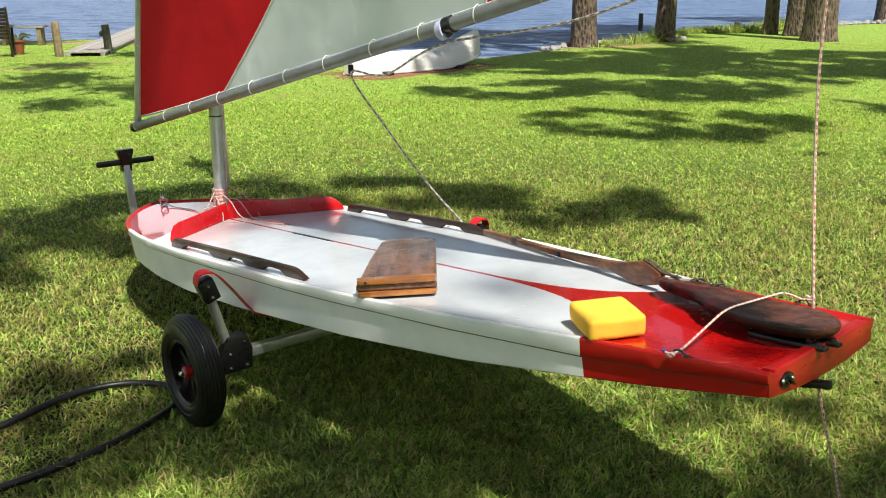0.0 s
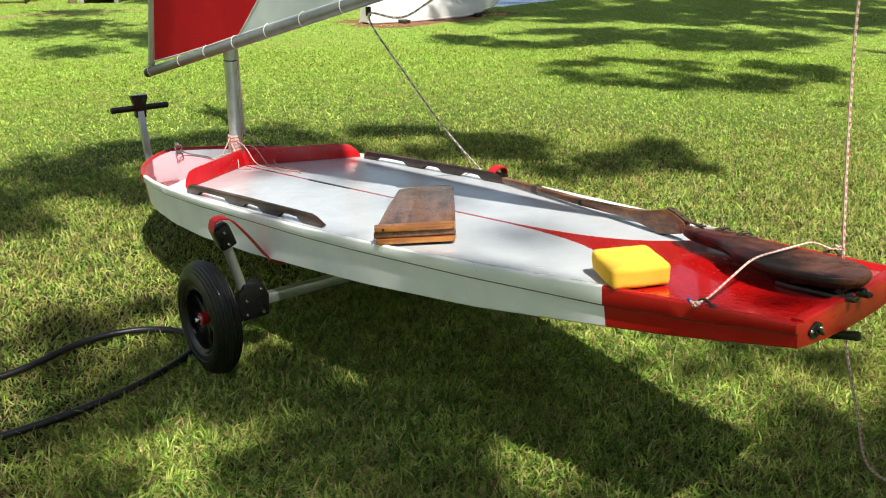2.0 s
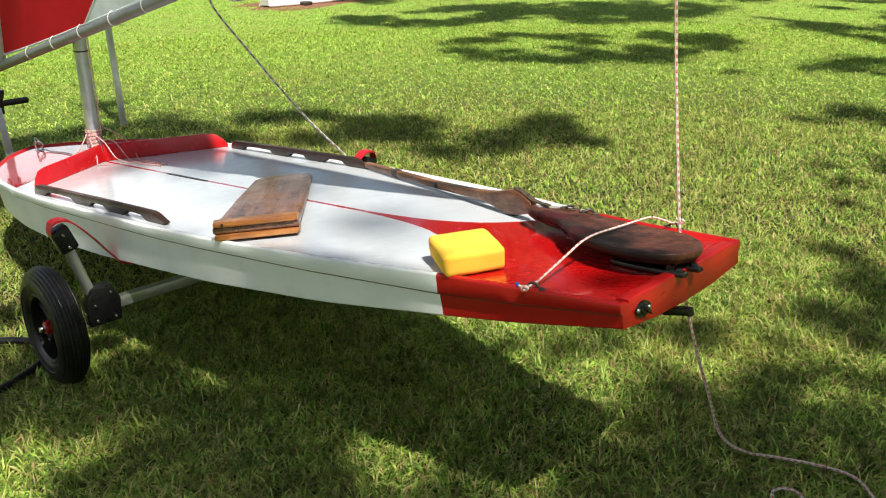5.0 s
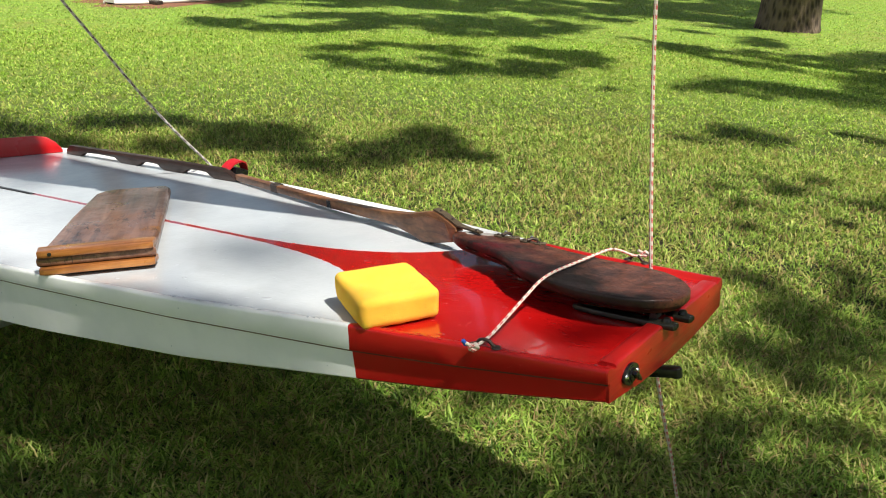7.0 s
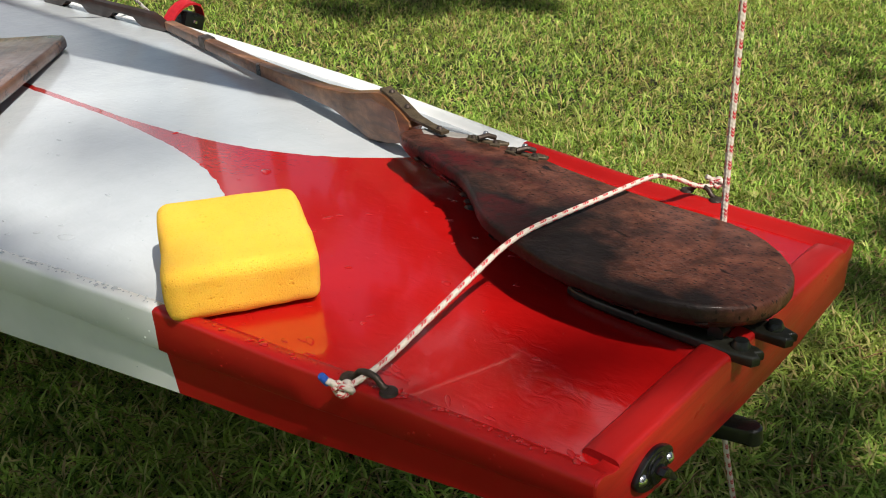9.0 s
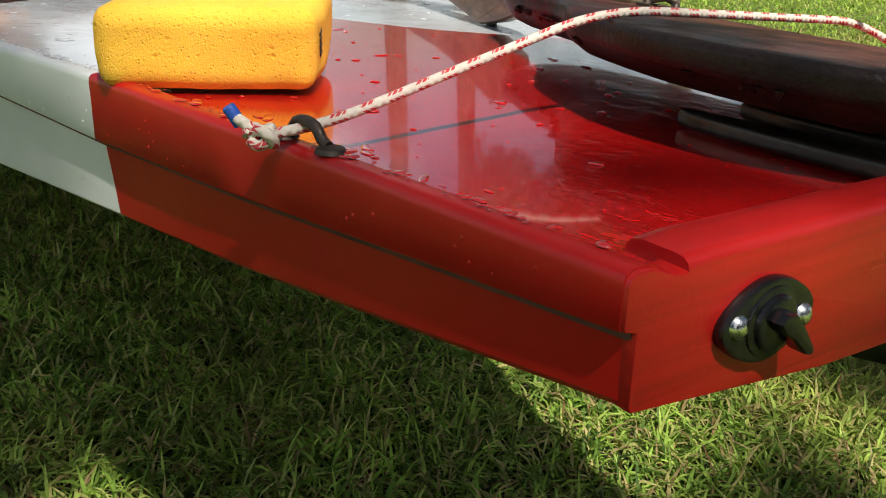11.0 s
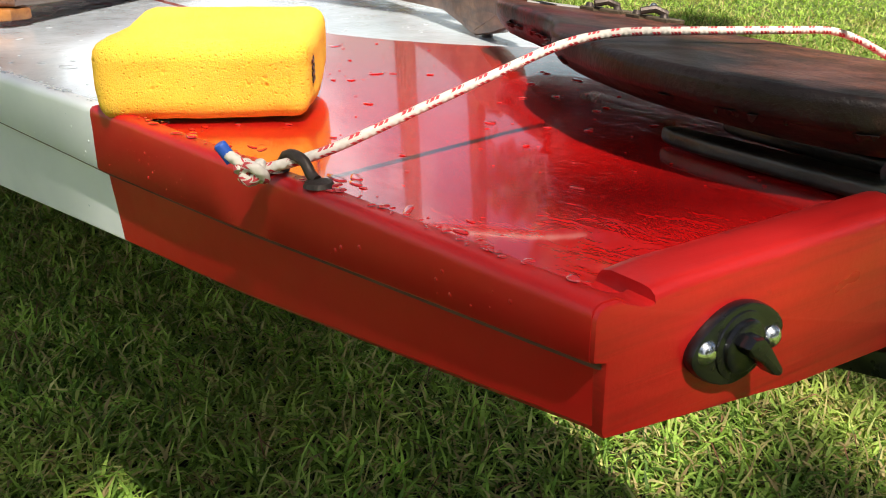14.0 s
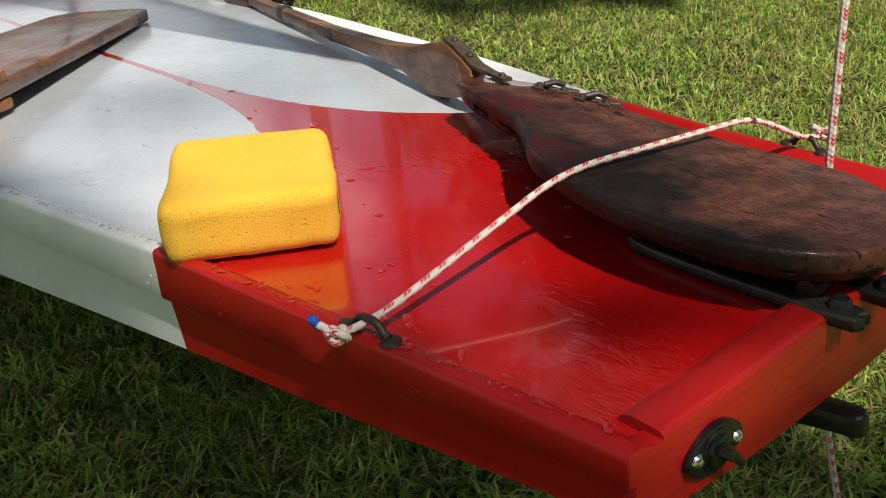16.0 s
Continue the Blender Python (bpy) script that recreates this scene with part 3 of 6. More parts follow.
def build_lawn():
    bm = bmesh.new()
    xs = [-400, -150, -60] + [x * 1.0 for x in range(-30, 31)] + [60, 150, 400]
    rows = []
    for x in xs:
        e = shore_y(x) + 0.25 * math.sin(x * 1.7) + 0.12 * math.sin(x * 4.1)
        rows.append([bm.verts.new((x, y, z)) for y, z in ((-400, 0), (-40, 0), (-8, 0), (0, 0), (4, 0), (8, 0), (12, 0), (e - 2.0, 0), (e - 0.3, 0.0), (e, -0.05), (e + 0.15, -0.35))])
    for a, b in zip(rows, rows[1:]):
        for i in range(len(a) - 1):
            bm.faces.new((a[i], b[i], b[i + 1], a[i + 1]))
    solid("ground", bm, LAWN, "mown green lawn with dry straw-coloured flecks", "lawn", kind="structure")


build_lawn()
bm = bmesh.new()
bmesh.ops.create_grid(bm, x_segments=2, y_segments=2, size=3000, matrix=pose(0, 3000 + 14, -0.16))
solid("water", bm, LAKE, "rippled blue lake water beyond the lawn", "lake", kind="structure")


def patch(name, cx, cy, rx, ry, turn, material, label, z=0.006, seed=1):
    r = random.Random(seed)
    n = 40
    bm = bmesh.new()
    c = bm.verts.new((0, 0, 0))
    ring = []
    for i in range(n):
        a = i * math.tau / n
        k = 1 + 0.16 * math.sin(3 * a + seed) + 0.1 * math.sin(7 * a + 2 * seed) + r.uniform(-0.05, 0.05)
        ring.append(bm.verts.new((rx * k * math.cos(a), ry * k * math.sin(a), -0.004)))
    for i in range(n):
        bm.faces.new((c, ring[i], ring[(i + 1) % n]))
    return solid(name, bm, material, label, "ground", pose(cx, cy, z, 0, 0, turn), kind="structure")


patch("bare_ground", -0.75, 15.7, 1.75, 0.75, 44, MULCH, "bare red-brown mulch under the upturned boat", seed=2)
patch("sandy_path", -7.7, 16.3, 2.6, 0.16, 42, SAND, "thin worn sandy track across the lawn", seed=3)
patch("sandy_shore", -9.2, 23.0, 2.6, 0.55, 4, SAND, "strip of bare sand at the water's edge", seed=4)
patch("sandy_patch", 4.0, 21.6, 1.9, 0.3, 25, SAND, "dry sandy strip along the waterline", seed=6)

# ---- the boat ----
S_AT = [0, .25, .47, .87, 1.33, 1.62, 2.0, 2.4, 2.7, 2.95, 3.12, 3.34, 3.56, 3.68, 3.76]
HALF = [.2525, .276, .307, .385, .445, .468, .482, .493, .483, .455, .42, .335, .2, .1, .004]
CHINE = [-.050, -.083, -.103, -.127, -.141, -.146, -.160, -.163, -.155, -.140, -.128, -.112, -.095, -.085, -.078]


def smooth_table(xs, ys):
    """The table made dense and softened, so that its lines bend without corners."""
    u = np.linspace(xs[0], xs[-1], 377)
    v = np.interp(u, xs, ys)
    k = np.array([1, 2, 3, 4, 3, 2, 1], float)
    k /= k.sum()
    for _ in range(4):
        w = np.convolve(np.pad(v, 3, mode="reflect", reflect_type="odd"), k, "valid")
        v = w
    return u, v


HB_U, HB_V = smooth_table(S_AT, HALF)
CH_U, CH_V = smooth_table(S_AT, CHINE)


def half(s):
    return max(0.004, float(np.interp(s, HB_U, HB_V)))


def chine(s):
    return float(np.interp(s, CH_U, CH_V))


def shift(s):
    """The hull sits a touch to port of the frame's middle line."""
    return lerp_table(s, [0, 0.3, 1.5, 2.6], [0, 0.011, 0.011, 0])


STATIONS = sorted(set([round(3.76 * (1 - (1 - i / 90) ** 1.0), 4) for i in range(91)] + [3.70, 3.73, 3.745, 3.755]))


def lip_low(s):
    return lerp_table(s, [0, 0.25, 0.47, 0.8, 1.3, 2.0, 3.76], [-0.0155, -0.032, -0.040, -0.033, -0.026, -0.021, -0.021])


def strip(sections, closed_ends=True):
    bm = bmesh.new()
    rings = [[bm.verts.new(v) for v in sec] for sec in sections]
    n = len(rings[0])
    for a, b in zip(rings, rings[1:]):
        for k in range(n):
            bm.faces.new((a[k], a[(k + 1) % n], b[(k + 1) % n], b[k]))
    if closed_ends:
        bm.faces.new(rings[0]), bm.faces.new(rings[-1][::-1])
    bmesh.ops.recalc_face_normals(bm, faces=bm.faces)
    return bm


def build_boat():
    boat = thing("sailboat", "small red and white wooden sailing dinghy on a launching trolley", "sailboat", BOAT)
    # hull below the rub rail
    secs = []
    for s in STATIONS:
        b, c = max(0.003, half(s) - 0.0076), chine(s)
        q, g = max(0.003, b - 0.034 * min(b, 0.33) * lerp_table(s, [0, 0.1, 0.9], [0.0, 0.1, 1.0])), max(0.002, b - 0.0060)         # g: a narrow groove under the rail
        o = shift(s)
        secs.append([(x, y + o, z) for x, y, z in [(s, g, -0.008), (s, g, lip_low(s) - 0.0004), (s, b, lip_low(s) - 0.0034), (s, (b + q) / 2, (c + lip_low(s)) / 2), (s, q, c + 0.004), (s, q * 0.985, c),
                     (s, q * 0.5, c - 0.012), (s, 0, c - 0.018), (s, -q * 0.5, c - 0.012),
                     (s, -q * 0.985, c), (s, -q, c + 0.004), (s, -(b + q) / 2, (c + lip_low(s)) / 2), (s, -b, lip_low(s) - 0.0034), (s, -g, lip_low(s) - 0.0004), (s, -g, -0.008)]])
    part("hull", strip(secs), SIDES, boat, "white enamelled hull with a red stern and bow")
    # deck sheet inside the rim
    bm = bmesh.new()
    rows = []
    for s in STATIONS:
        b = max(0.002, half(s) - 0.012)
        rows.append([bm.verts.new((s, b * k + shift(s), 0.0)) for k in (1, 0.6, 0.2, -0.2, -0.6, -1)])
    for a, b in zip(rows, rows[1:]):
        for k in range(5):
            bm.faces.new((a[k], b[k], b[k + 1], a[k + 1]))
    bmesh.ops.recalc_face_normals(bm, faces=bm.faces)
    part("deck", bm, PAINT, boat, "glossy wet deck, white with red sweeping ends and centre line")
    # rub rails with a raised rim, one each side
    for side in (1, -1):
        secs = []
        for s in STATIONS:
            b = half(s)
            zl = lip_low(s)
            w = 0.0006 * noise.noise(Vector((s * 9, side * 3.0, 0.5))) + 0.0003 * noise.noise(Vector((s * 31, side * 5.0, 1.5)))
            pro = [(b - 0.016, zl), (b - 0.0010, zl), (b + w, zl + 0.0016), (b + w, 0.0026), (b - 0.0006, 0.0056), (b - 0.0026, 0.0078), (b - 0.0056, 0.0086), (b - 0.0120, 0.0086), (b - 0.0152, 0.0072), (b - 0.0195, 0.0032), (b - 0.0235, 0.0008), (b - 0.028, -0.0010), (b - 0.028, -0.006)]
            secs.append([(s, side * max(0.0005, y) + shift(s), z) for y, z in pro])
        part("rub_rail", strip(secs), SIDES, boat, "painted rub rail with a low raised rim")
        # a dark strip, coloured as the shade under the rail's lip
        secs = []
        for s in [q for q in STATIONS if q < 3.5]:
            b, zl = half(s) - 0.0076, lip_low(s)
            secs.append([(s, side * y + shift(s), z) for y, z in ((b - 0.004, zl + 0.001), (b + 0.0012, zl + 0.001), (b + 0.0010, zl - 0.0036), (b + 0.0002, zl - 0.0054), (b - 0.004, zl - 0.0054))])
        part("rail_shade_strip", strip(secs), RAIL_SHADE, boat, "thin dark strip painted as shade under the rub rail")
    # the strip across the transom top, and the transom board
    b0 = half(0)
    bm = bmesh.new()                                        # a strip of timber, a little uneven by hand
    rows = []
    wide = b0 - 0.031
    for k in range(33):
        y = -wide + 2 * wide * k / 32
        w = 0.0007 * noise.noise(Vector((y * 14, 2.0, 0))) + 0.0003 * noise.noise(Vector((y * 60, 7.0, 0)))
        low = 0.0016 if k in (0, 32) else 0.0
        rows.append([(x + (w if x > 0.01 else 0), y, z - low * (z > 0)) for x, z in ((-0.0022, -0.0020), (-0.0024, 0.0040), (-0.0014, 0.0070), (0.0012, 0.0088), (0.0060, 0.0092 + w), (0.0220, 0.0090 + w), (0.0272, 0.0078), (0.0300, 0.0045), (0.0306, -0.0010), (0.0306, -0.0020))])
    part("transom_strip", strip(rows), TRANSOM, boat, "raised red strip along the stern edge")
    lo, low = chine(0), lip_low(0)
    edge = [(b0 - 0.0330, 0.0034), (b0 - 0.0290, 0.0022), (b0 - 0.0240, 0.0030), (b0 - 0.0180, 0.0052), (b0 - 0.0120, 0.0078), (b0 - 0.0050, 0.0078), (b0 - 0.0018, 0.0058), (b0 - 0.0005, 0.0020), (b0 - 0.0005, low + 0.002), (b0 - 0.0012, low + 0.0004), (b0 - 0.0070, low - 0.0012), (b0 - 0.0072, lo + 0.003)]
    out = edge + [(k * (b0 - 0.0088), lo - 0.018 * (1 - k * k)) for k in (1, 0.5, 0, -0.5, -1)] + [(-y, z) for y, z in edge[::-1]]
    tr = prism(out, 0.0, 0.016, 0.0014, 2, Matrix(((0, 0, -1, 0.0135), (1, 0, 0, 0), (0, 1, 0, 0), (0, 0, 0, 1))))
    part("transom", tr, TRANSOM, boat, "flat red painted wooden transom")
    # drain plug
    face = Matrix(((0, 0, -1, -0.002), (-1, 0, 0, 0.175), (0, 1, 0, -0.026), (0, 0, 0, 1)))
    oval = [(0.0272 * math.cos(a) * (1 + 0.06 * math.cos(2 * a)), 0.0168 * math.sin(a) * (1 - 0.10 * math.cos(2 * a))) for a in [i * math.tau / 36 for i in range(36)]]
    plug = part("drain_plug", prism(oval, 0, 0.006, 0.0022, 2, face), PLASTIC, boat, "black plastic drain plug with a wing handle")
    part("socket", lathe([(0, 0.010), (0.0105, 0.010), (0.0118, 0.0092), (0.0122, 0.0075), (0.0150, 0.0068), (0.0158, 0.0045), (0, 0.0045)], 28, face), PLASTIC, plug)
    wing = [(-0.0105, 0.0055), (-0.0060, 0.0100), (0.0010, 0.0088), (0.0080, 0.0010), (0.0185, -0.0135), (0.0190, -0.0170), (0.0165, -0.0180), (0.0130, -0.0165), (0.0030, -0.0065), (-0.0060, -0.0005)]
    part("wing_handle", prism([(0.84 * p, 0.80 * q) for p, q in wing], 0.007, 0.0175, 0.002, 2, face), PLASTIC, plug, "black wing of the plug")
    for dy in (0.0205, -0.0205):
        part("screw", lathe([(0, 0.0035), (0.002, 0.0035), (0.0045, 0.002), (0.0055, 0), (0, 0)], 14, pose(-0.0078, 0.175 + dy, -0.026 + 0.1 * dy, 0, -90, 0)), STEEL, plug, "round steel screw head")
    # rudder gudgeon under the stern
    gud = part("gudgeon", prism([(-0.034, -0.007), (-0.028, -0.011), (0.03, -0.014), (0.05, 0), (0.03, 0.014), (-0.028, 0.011), (-0.034, 0.007)], -0.009, 0.008, 0.003, 2, pose(0.010, 0.010, -0.090, 0, 10, 0)), BLACKIRON, boat, "black metal rudder fitting under the stern")
    part("lug", lathe([(0, -0.009), (0.008, -0.009), (0.010, -0.007), (0.010, 0.007), (0.008, 0.009), (0, 0.009)], 14, pose(-0.018, 0.010, -0.087, 0, 10, 0)), BLACKIRON, gud)
    # splash boards ahead of the cockpit
    for side in (1, -1):
        L = 0.50 if side == 1 else 0.545
        pts = [(0, 0), (L, 0), (L, 0.012), (L - 0.02, 0.040), (L - 0.05, 0.062), (L - 0.09, 0.070), (L * 0.4, 0.073), (0, 0.078)]
        d = Vector((2.63 - 2.91, side * 0.415, 0)).normalized()
        up = Vector((0.22, 0, 1)).normalized()
        n = d.cross(up).normalized()
        up = n.cross(d).normalized()
        fr = Matrix((d, up, n)).transposed().to_4x4()
        fr.translation = (2.91, 0, 0.0)
        part("splash_board", prism(pts, -0.008, 0.008, 0.004, 2, fr), COAMING, boat, "red painted splash board")
    # grab rails
    for side in (1, -1):
        part("grab_rail", grab_rail(), TEAK, boat, "dark wooden grab rail with scalloped gaps", pose(1.59, side * 0.415, 0.0, 0, 0, side * 1.7))
    # slot of the centreboard
    part("board_slot", box((0.30, 0.012, 0.004), pose(2.18, 0.004, 0.0005), 0.001, 1), RUBBER, boat, "narrow dark centreboard slot")
    # strap eyes on the rims
    for x, y, a in ((0.209, 0.272, 9), (0.182, -0.260, -9)):
        part("strap_eye", strap_eye(), RUST, boat, "tarnished bronze strap eye", pose(x, y, 0.009, 0, 0, a) @ Matrix.Scale(0.80, 4))
    # bow eye and towing ring
    ring = part("bow_eye", tube(curve([(0.028 * math.cos(a), 0, 0.028 * math.sin(a)) for a in [i * math.tau / 12 for i in range(12)]], 0.01, True) + [Vector((0.028, 0, 0))], 0.006, 8), STEEL, boat, "bright steel bow eye", pose(3.60, 0.02, 0.024, 0, 0, 40) @ Matrix.Scale(0.7, 4))
    part("base_plate", lathe([(0, 0.004), (0.028, 0.004), (0.032, 0), (0, 0)], 18, pose(0, 0, -0.03)), STEEL, ring)
    part("shackle", tube(curve([(0, -0.02, 0.02), (0, -0.01, 0.05), (0, 0.012, 0.052), (0, 0.02, 0.02)], 0.006), 0.005, 8), STEEL, ring, at=pose(0.01, 0, 0, 30, 20, 0))
    # mast
    up = Vector((-0.115, 0, 1)).normalized()
    foot = Vector((2.985, 0, -0.004))
    mast = part("mast", tube([foot, foot + up * 1.5, foot + up * 3.15], 0.0285, 20), SPAR, boat, "grey aluminium mast")
    part("mast_collar", lathe([(0.0285, -0.003), (0.031, -0.002), (0.031, 0.002), (0.0288, 0.003)], 20, Matrix.Translation(foot + up * 0.495) @ up.to_track_quat("Z", "X").to_matrix().to_4x4()), PLASTIC, mast, "dark gooseneck collar")
    part("mast_step", lathe([(0.034, 0.03), (0.05, 0.026), (0.062, 0.006), (0.064, 0.0), (0.03, 0.0)], 24, Matrix.Translation(foot)), SPAR, mast)
    return boat


def grab_rail():
    """A rail with four feet and three scalloped openings, 0.96 long, standing on z = 0."""
    L, h, bar = 0.96, 0.036, 0.019
    feet = [(0.0, 0.11), (0.25, 0.37), (0.50, 0.62), (0.86, 0.96)]
    low = []
    for i, (a, b) in enumerate(feet):
        low += [(a + (0.0 if i == 0 else 0.012), 0.0), (b - (0.0 if i == 3 else 0.012), 0.0)]
        if i < 3:
            c = feet[i + 1][0]
            low += [(b + 0.004, 0.006), (b + 0.022, h - bar), ((b + c) / 2, h - bar + 0.002), (c - 0.022, h - bar), (c - 0.004, 0.006)]
    top = [(L - 0.004, h * 0.5), (L - 0.03, h), (L * 0.5, h + 0.002), (0.06, h), (0.03, h * 0.8), (-0.02, 0.006)]
    return prism(low + top, -0.011, 0.011, 0.003, 2, pose(0, 0, 0, 90, 0, 0))


def strap_eye():
    bm = tube(curve([(-0.024, 0, 0.003), (-0.017, 0, 0.006), (-0.011, 0, 0.013), (0, 0, 0.0155), (0.011, 0, 0.013), (0.017, 0, 0.006), (0.024, 0, 0.003)], 0.004), 0.0038, 12)
    for x in (-0.026, 0.026):
        lathe([(0, 0.0045), (0.004, 0.0045), (0.009, 0.003), (0.0105, 0), (0, 0)], 16, pose(x, 0, 0), bm)
    return bm


boat = build_boat()

# ---- spars and sail (built in the world's frame, and part of the boat) ----
TACK = Vector((-1.590, 4.530, 0.803))
BOOM_END = Vector((0.87, 2.11, 1.690))
BOOM = (BOOM_END - TACK)
BOOM_LEN = BOOM.length
BOOM = BOOM.normalized()
FLAT = Vector((BOOM.x, BOOM.y, 0)).normalized()
SPAR_DIR = (FLAT * 0.225 + Vector((0, 0, 1))).normalized()
SPAR_LEN = 4.0
to_boat = BOAT.inverted()


def in_boat(name, bm, material, label="", parent=None):
    bm.transform(to_boat)
    return part(name, bm, material, parent or boat, label)


def build_rig():
    port = Vector((-FLAT.y, FLAT.x, 0))
    boom = in_boat("boom", tube([TACK - BOOM * 0.04, TACK + BOOM * 1.6, BOOM_END + BOOM * 0.05], 0.0225, 18), BOOMGREY, "grey aluminium boom tube")
    in_boat("end_cap", lathe([(0, -0.012), (0.02, -0.01), (0.0238, 0), (0.0238, 0.03), (0.0228, 0.03)], 18, Matrix.Translation(TACK - BOOM * 0.045) @ BOOM.to_track_quat("Z", "X").to_matrix().to_4x4()), PLASTIC, "black boom end cap", boom)
    spar = in_boat("upper_spar", tube([TACK + SPAR_DIR * 0.02, TACK + SPAR_DIR * SPAR_LEN], 0.0175, 16), SPAR, "pale grey upper spar")
    # sail panels, laid between the spars with a little belly
    def at(u, v):
        """u along the boom (0 to 1), v up towards the peak (0 to 1)."""
        foot = TACK + BOOM * (0.05 + u * (BOOM_LEN - 0.1)) + Vector((0, 0, 0.026))
        head = TACK + SPAR_DIR * (SPAR_LEN - 0.1)
        luff = TACK + SPAR_DIR * (0.06 + v * (SPAR_LEN - 0.16)) + FLAT * 0.03
        p = foot.lerp(head, v)
        p = luff.lerp(p, min(1, u * 6)) if u < 1 / 6 else p
        belly = 0.05 * math.sin(math.pi * min(1, u)) * math.sin(math.pi * min(1, v * 1.1)) + 0.008 * math.sin(9 * u + 5 * v)
        return p - port * belly
    edges = [(0.0, lambda v: 0.0), (0.245, lambda v: 0.245 + 1.65 * v), (0.70, lambda v: 0.705 + 0.9 * v), (1.0, lambda v: 1.0)]
    for i in range(3):
        bm = bmesh.new()
        nu, nv = 14, 40
        grid = []
        for jv in range(nv + 1):
            v = (jv / nv) ** 1.4 * 0.985
            a, b = min(1, edges[i][1](v)), min(1, edges[i + 1][1](v))
            grid.append([bm.verts.new(at(a + (b - a) * k / nu, v)) for k in range(nu + 1)])
        for r0, r1 in zip(grid, grid[1:]):
            for k in range(nu):
                if (r0[k].co - r0[k + 1].co).length > 1e-4 or (r1[k].co - r1[k + 1].co).length > 1e-4:
                    bm.faces.new((r0[k], r0[k + 1], r1[k + 1], r1[k]))
        bmesh.ops.remove_doubles(bm, verts=bm.verts, dist=1e-5)
        bmesh.ops.delete(bm, geom=[v for v in bm.verts if not v.link_faces], context="VERTS")
        in_boat("sail_panel", bm, SAILWHITE if i == 1 else SAILRED, "white sailcloth panel" if i == 1 else "red sailcloth panel")
        if i:
            line = [at(min(1, edges[i][1](v)), v) - port * 0.002 for v in [k / 30 * 0.9 for k in range(31)]]
            in_boat("seam", tube(line, 0.0035, 6), LACE, "zigzag sewn seam")
    foot = [at(k / 40, 0.0) for k in range(41)]
    in_boat("foot_hem", tube(foot, 0.0045, 6), SAILWHITE, "pale hem along the foot")
    # lacing rings
    for d in (0.0, 0.33, 0.59, 0.85, 1.12, 1.38, 1.65, 1.93, 2.19, 2.45, 2.72, 3.0, 3.3):
        c = TACK + BOOM * (d + 0.005)
        q = BOOM.to_track_quat("Z", "X").to_matrix()
        ring = [c + q @ Vector((math.cos(a) * 0.0272, math.sin(a) * 0.0272, 0.010 * math.sin(a + 1))) + Vector((0, 0, 0.006)) for a in [k * math.tau / 16 for k in range(17)]]
        in_boat("lacing_ring", tube(ring, 0.0019, 6), LACE, "white cord loop", boom)
    for d in (0.03, 0.42, 0.82, 1.25):
        c = TACK + SPAR_DIR * d
        q = SPAR_DIR.to_track_quat("Z", "X").to_matrix()
        ring = [c + q @ Vector((math.cos(a) * 0.024, math.sin(a) * 0.024, 0.008 * math.sin(a))) for a in [k * math.tau / 16 for k in range(17)]]
        in_boat("lacing_ring", tube(ring, 0.0022, 6), LACE, "white cord loop", spar)
    # webbing band that carries the sheet, and the small hanging block
    band = TACK + BOOM * 2.34
    q = BOOM.to_track_quat("Z", "X").to_matrix().to_4x4()
    in_boat("webbing_band", lathe([(0.0232, -0.030), (0.0285, -0.028), (0.0285, 0.006), (0.0232, 0.008)], 20, Matrix.Translation(band) @ q), PLASTIC, "black webbing band", boom)
    in_boat("webbing_loop", lathe([(0.0285, 0.005), (0.0330, 0.008), (0.0330, 0.034), (0.0285, 0.036)], 20, Matrix.Translation(band - BOOM * 0.060 - Vector((0, 0, 0.010))) @ q), WEB, "pale blue webbing loop", boom)
    in_boat("sheet_block", box((0.020, 0.014, 0.034), Matrix.Translation(TACK + BOOM * 1.80 - Vector((0, 0, 0.044))), 0.005, 2), PLASTIC, "small dark sheet block", boom)
    return boom


build_rig()


def rope(name, pts, r, material, label, category="rope", step=0.02, n=8, group=""):
    return solid(name, tube(curve(pts, step), r, n), material, label, category, group=group)


def b2w(*p):
    return BOAT @ Vector(p)


hang = TACK + BOOM * 1.80 - Vector((0, 0, 0.062))
rope("sheet_rope", [BOOM_END - Vector((0, 0, 0.03)), TACK + BOOM * 2.9 - Vector((0, 0, 0.10)), TACK + BOOM * 2.3 - Vector((0, 0, 0.055)), TACK + BOOM * 2.0 - Vector((0, 0, 0.10)), hang,
                    hang.lerp(b2w(1.78, -0.50, 0.0), 0.3) - Vector((0, 0, 0.03)), hang.lerp(b2w(1.78, -0.50, 0.0), 0.65) - Vector((0, 0, 0.035)), b2w(1.78, -0.485, 0.012), b2w(1.77, -0.506, -0.03)], 0.0041, GREYROPE,
     "grey flecked sheet rope led under the boom to the far rail")
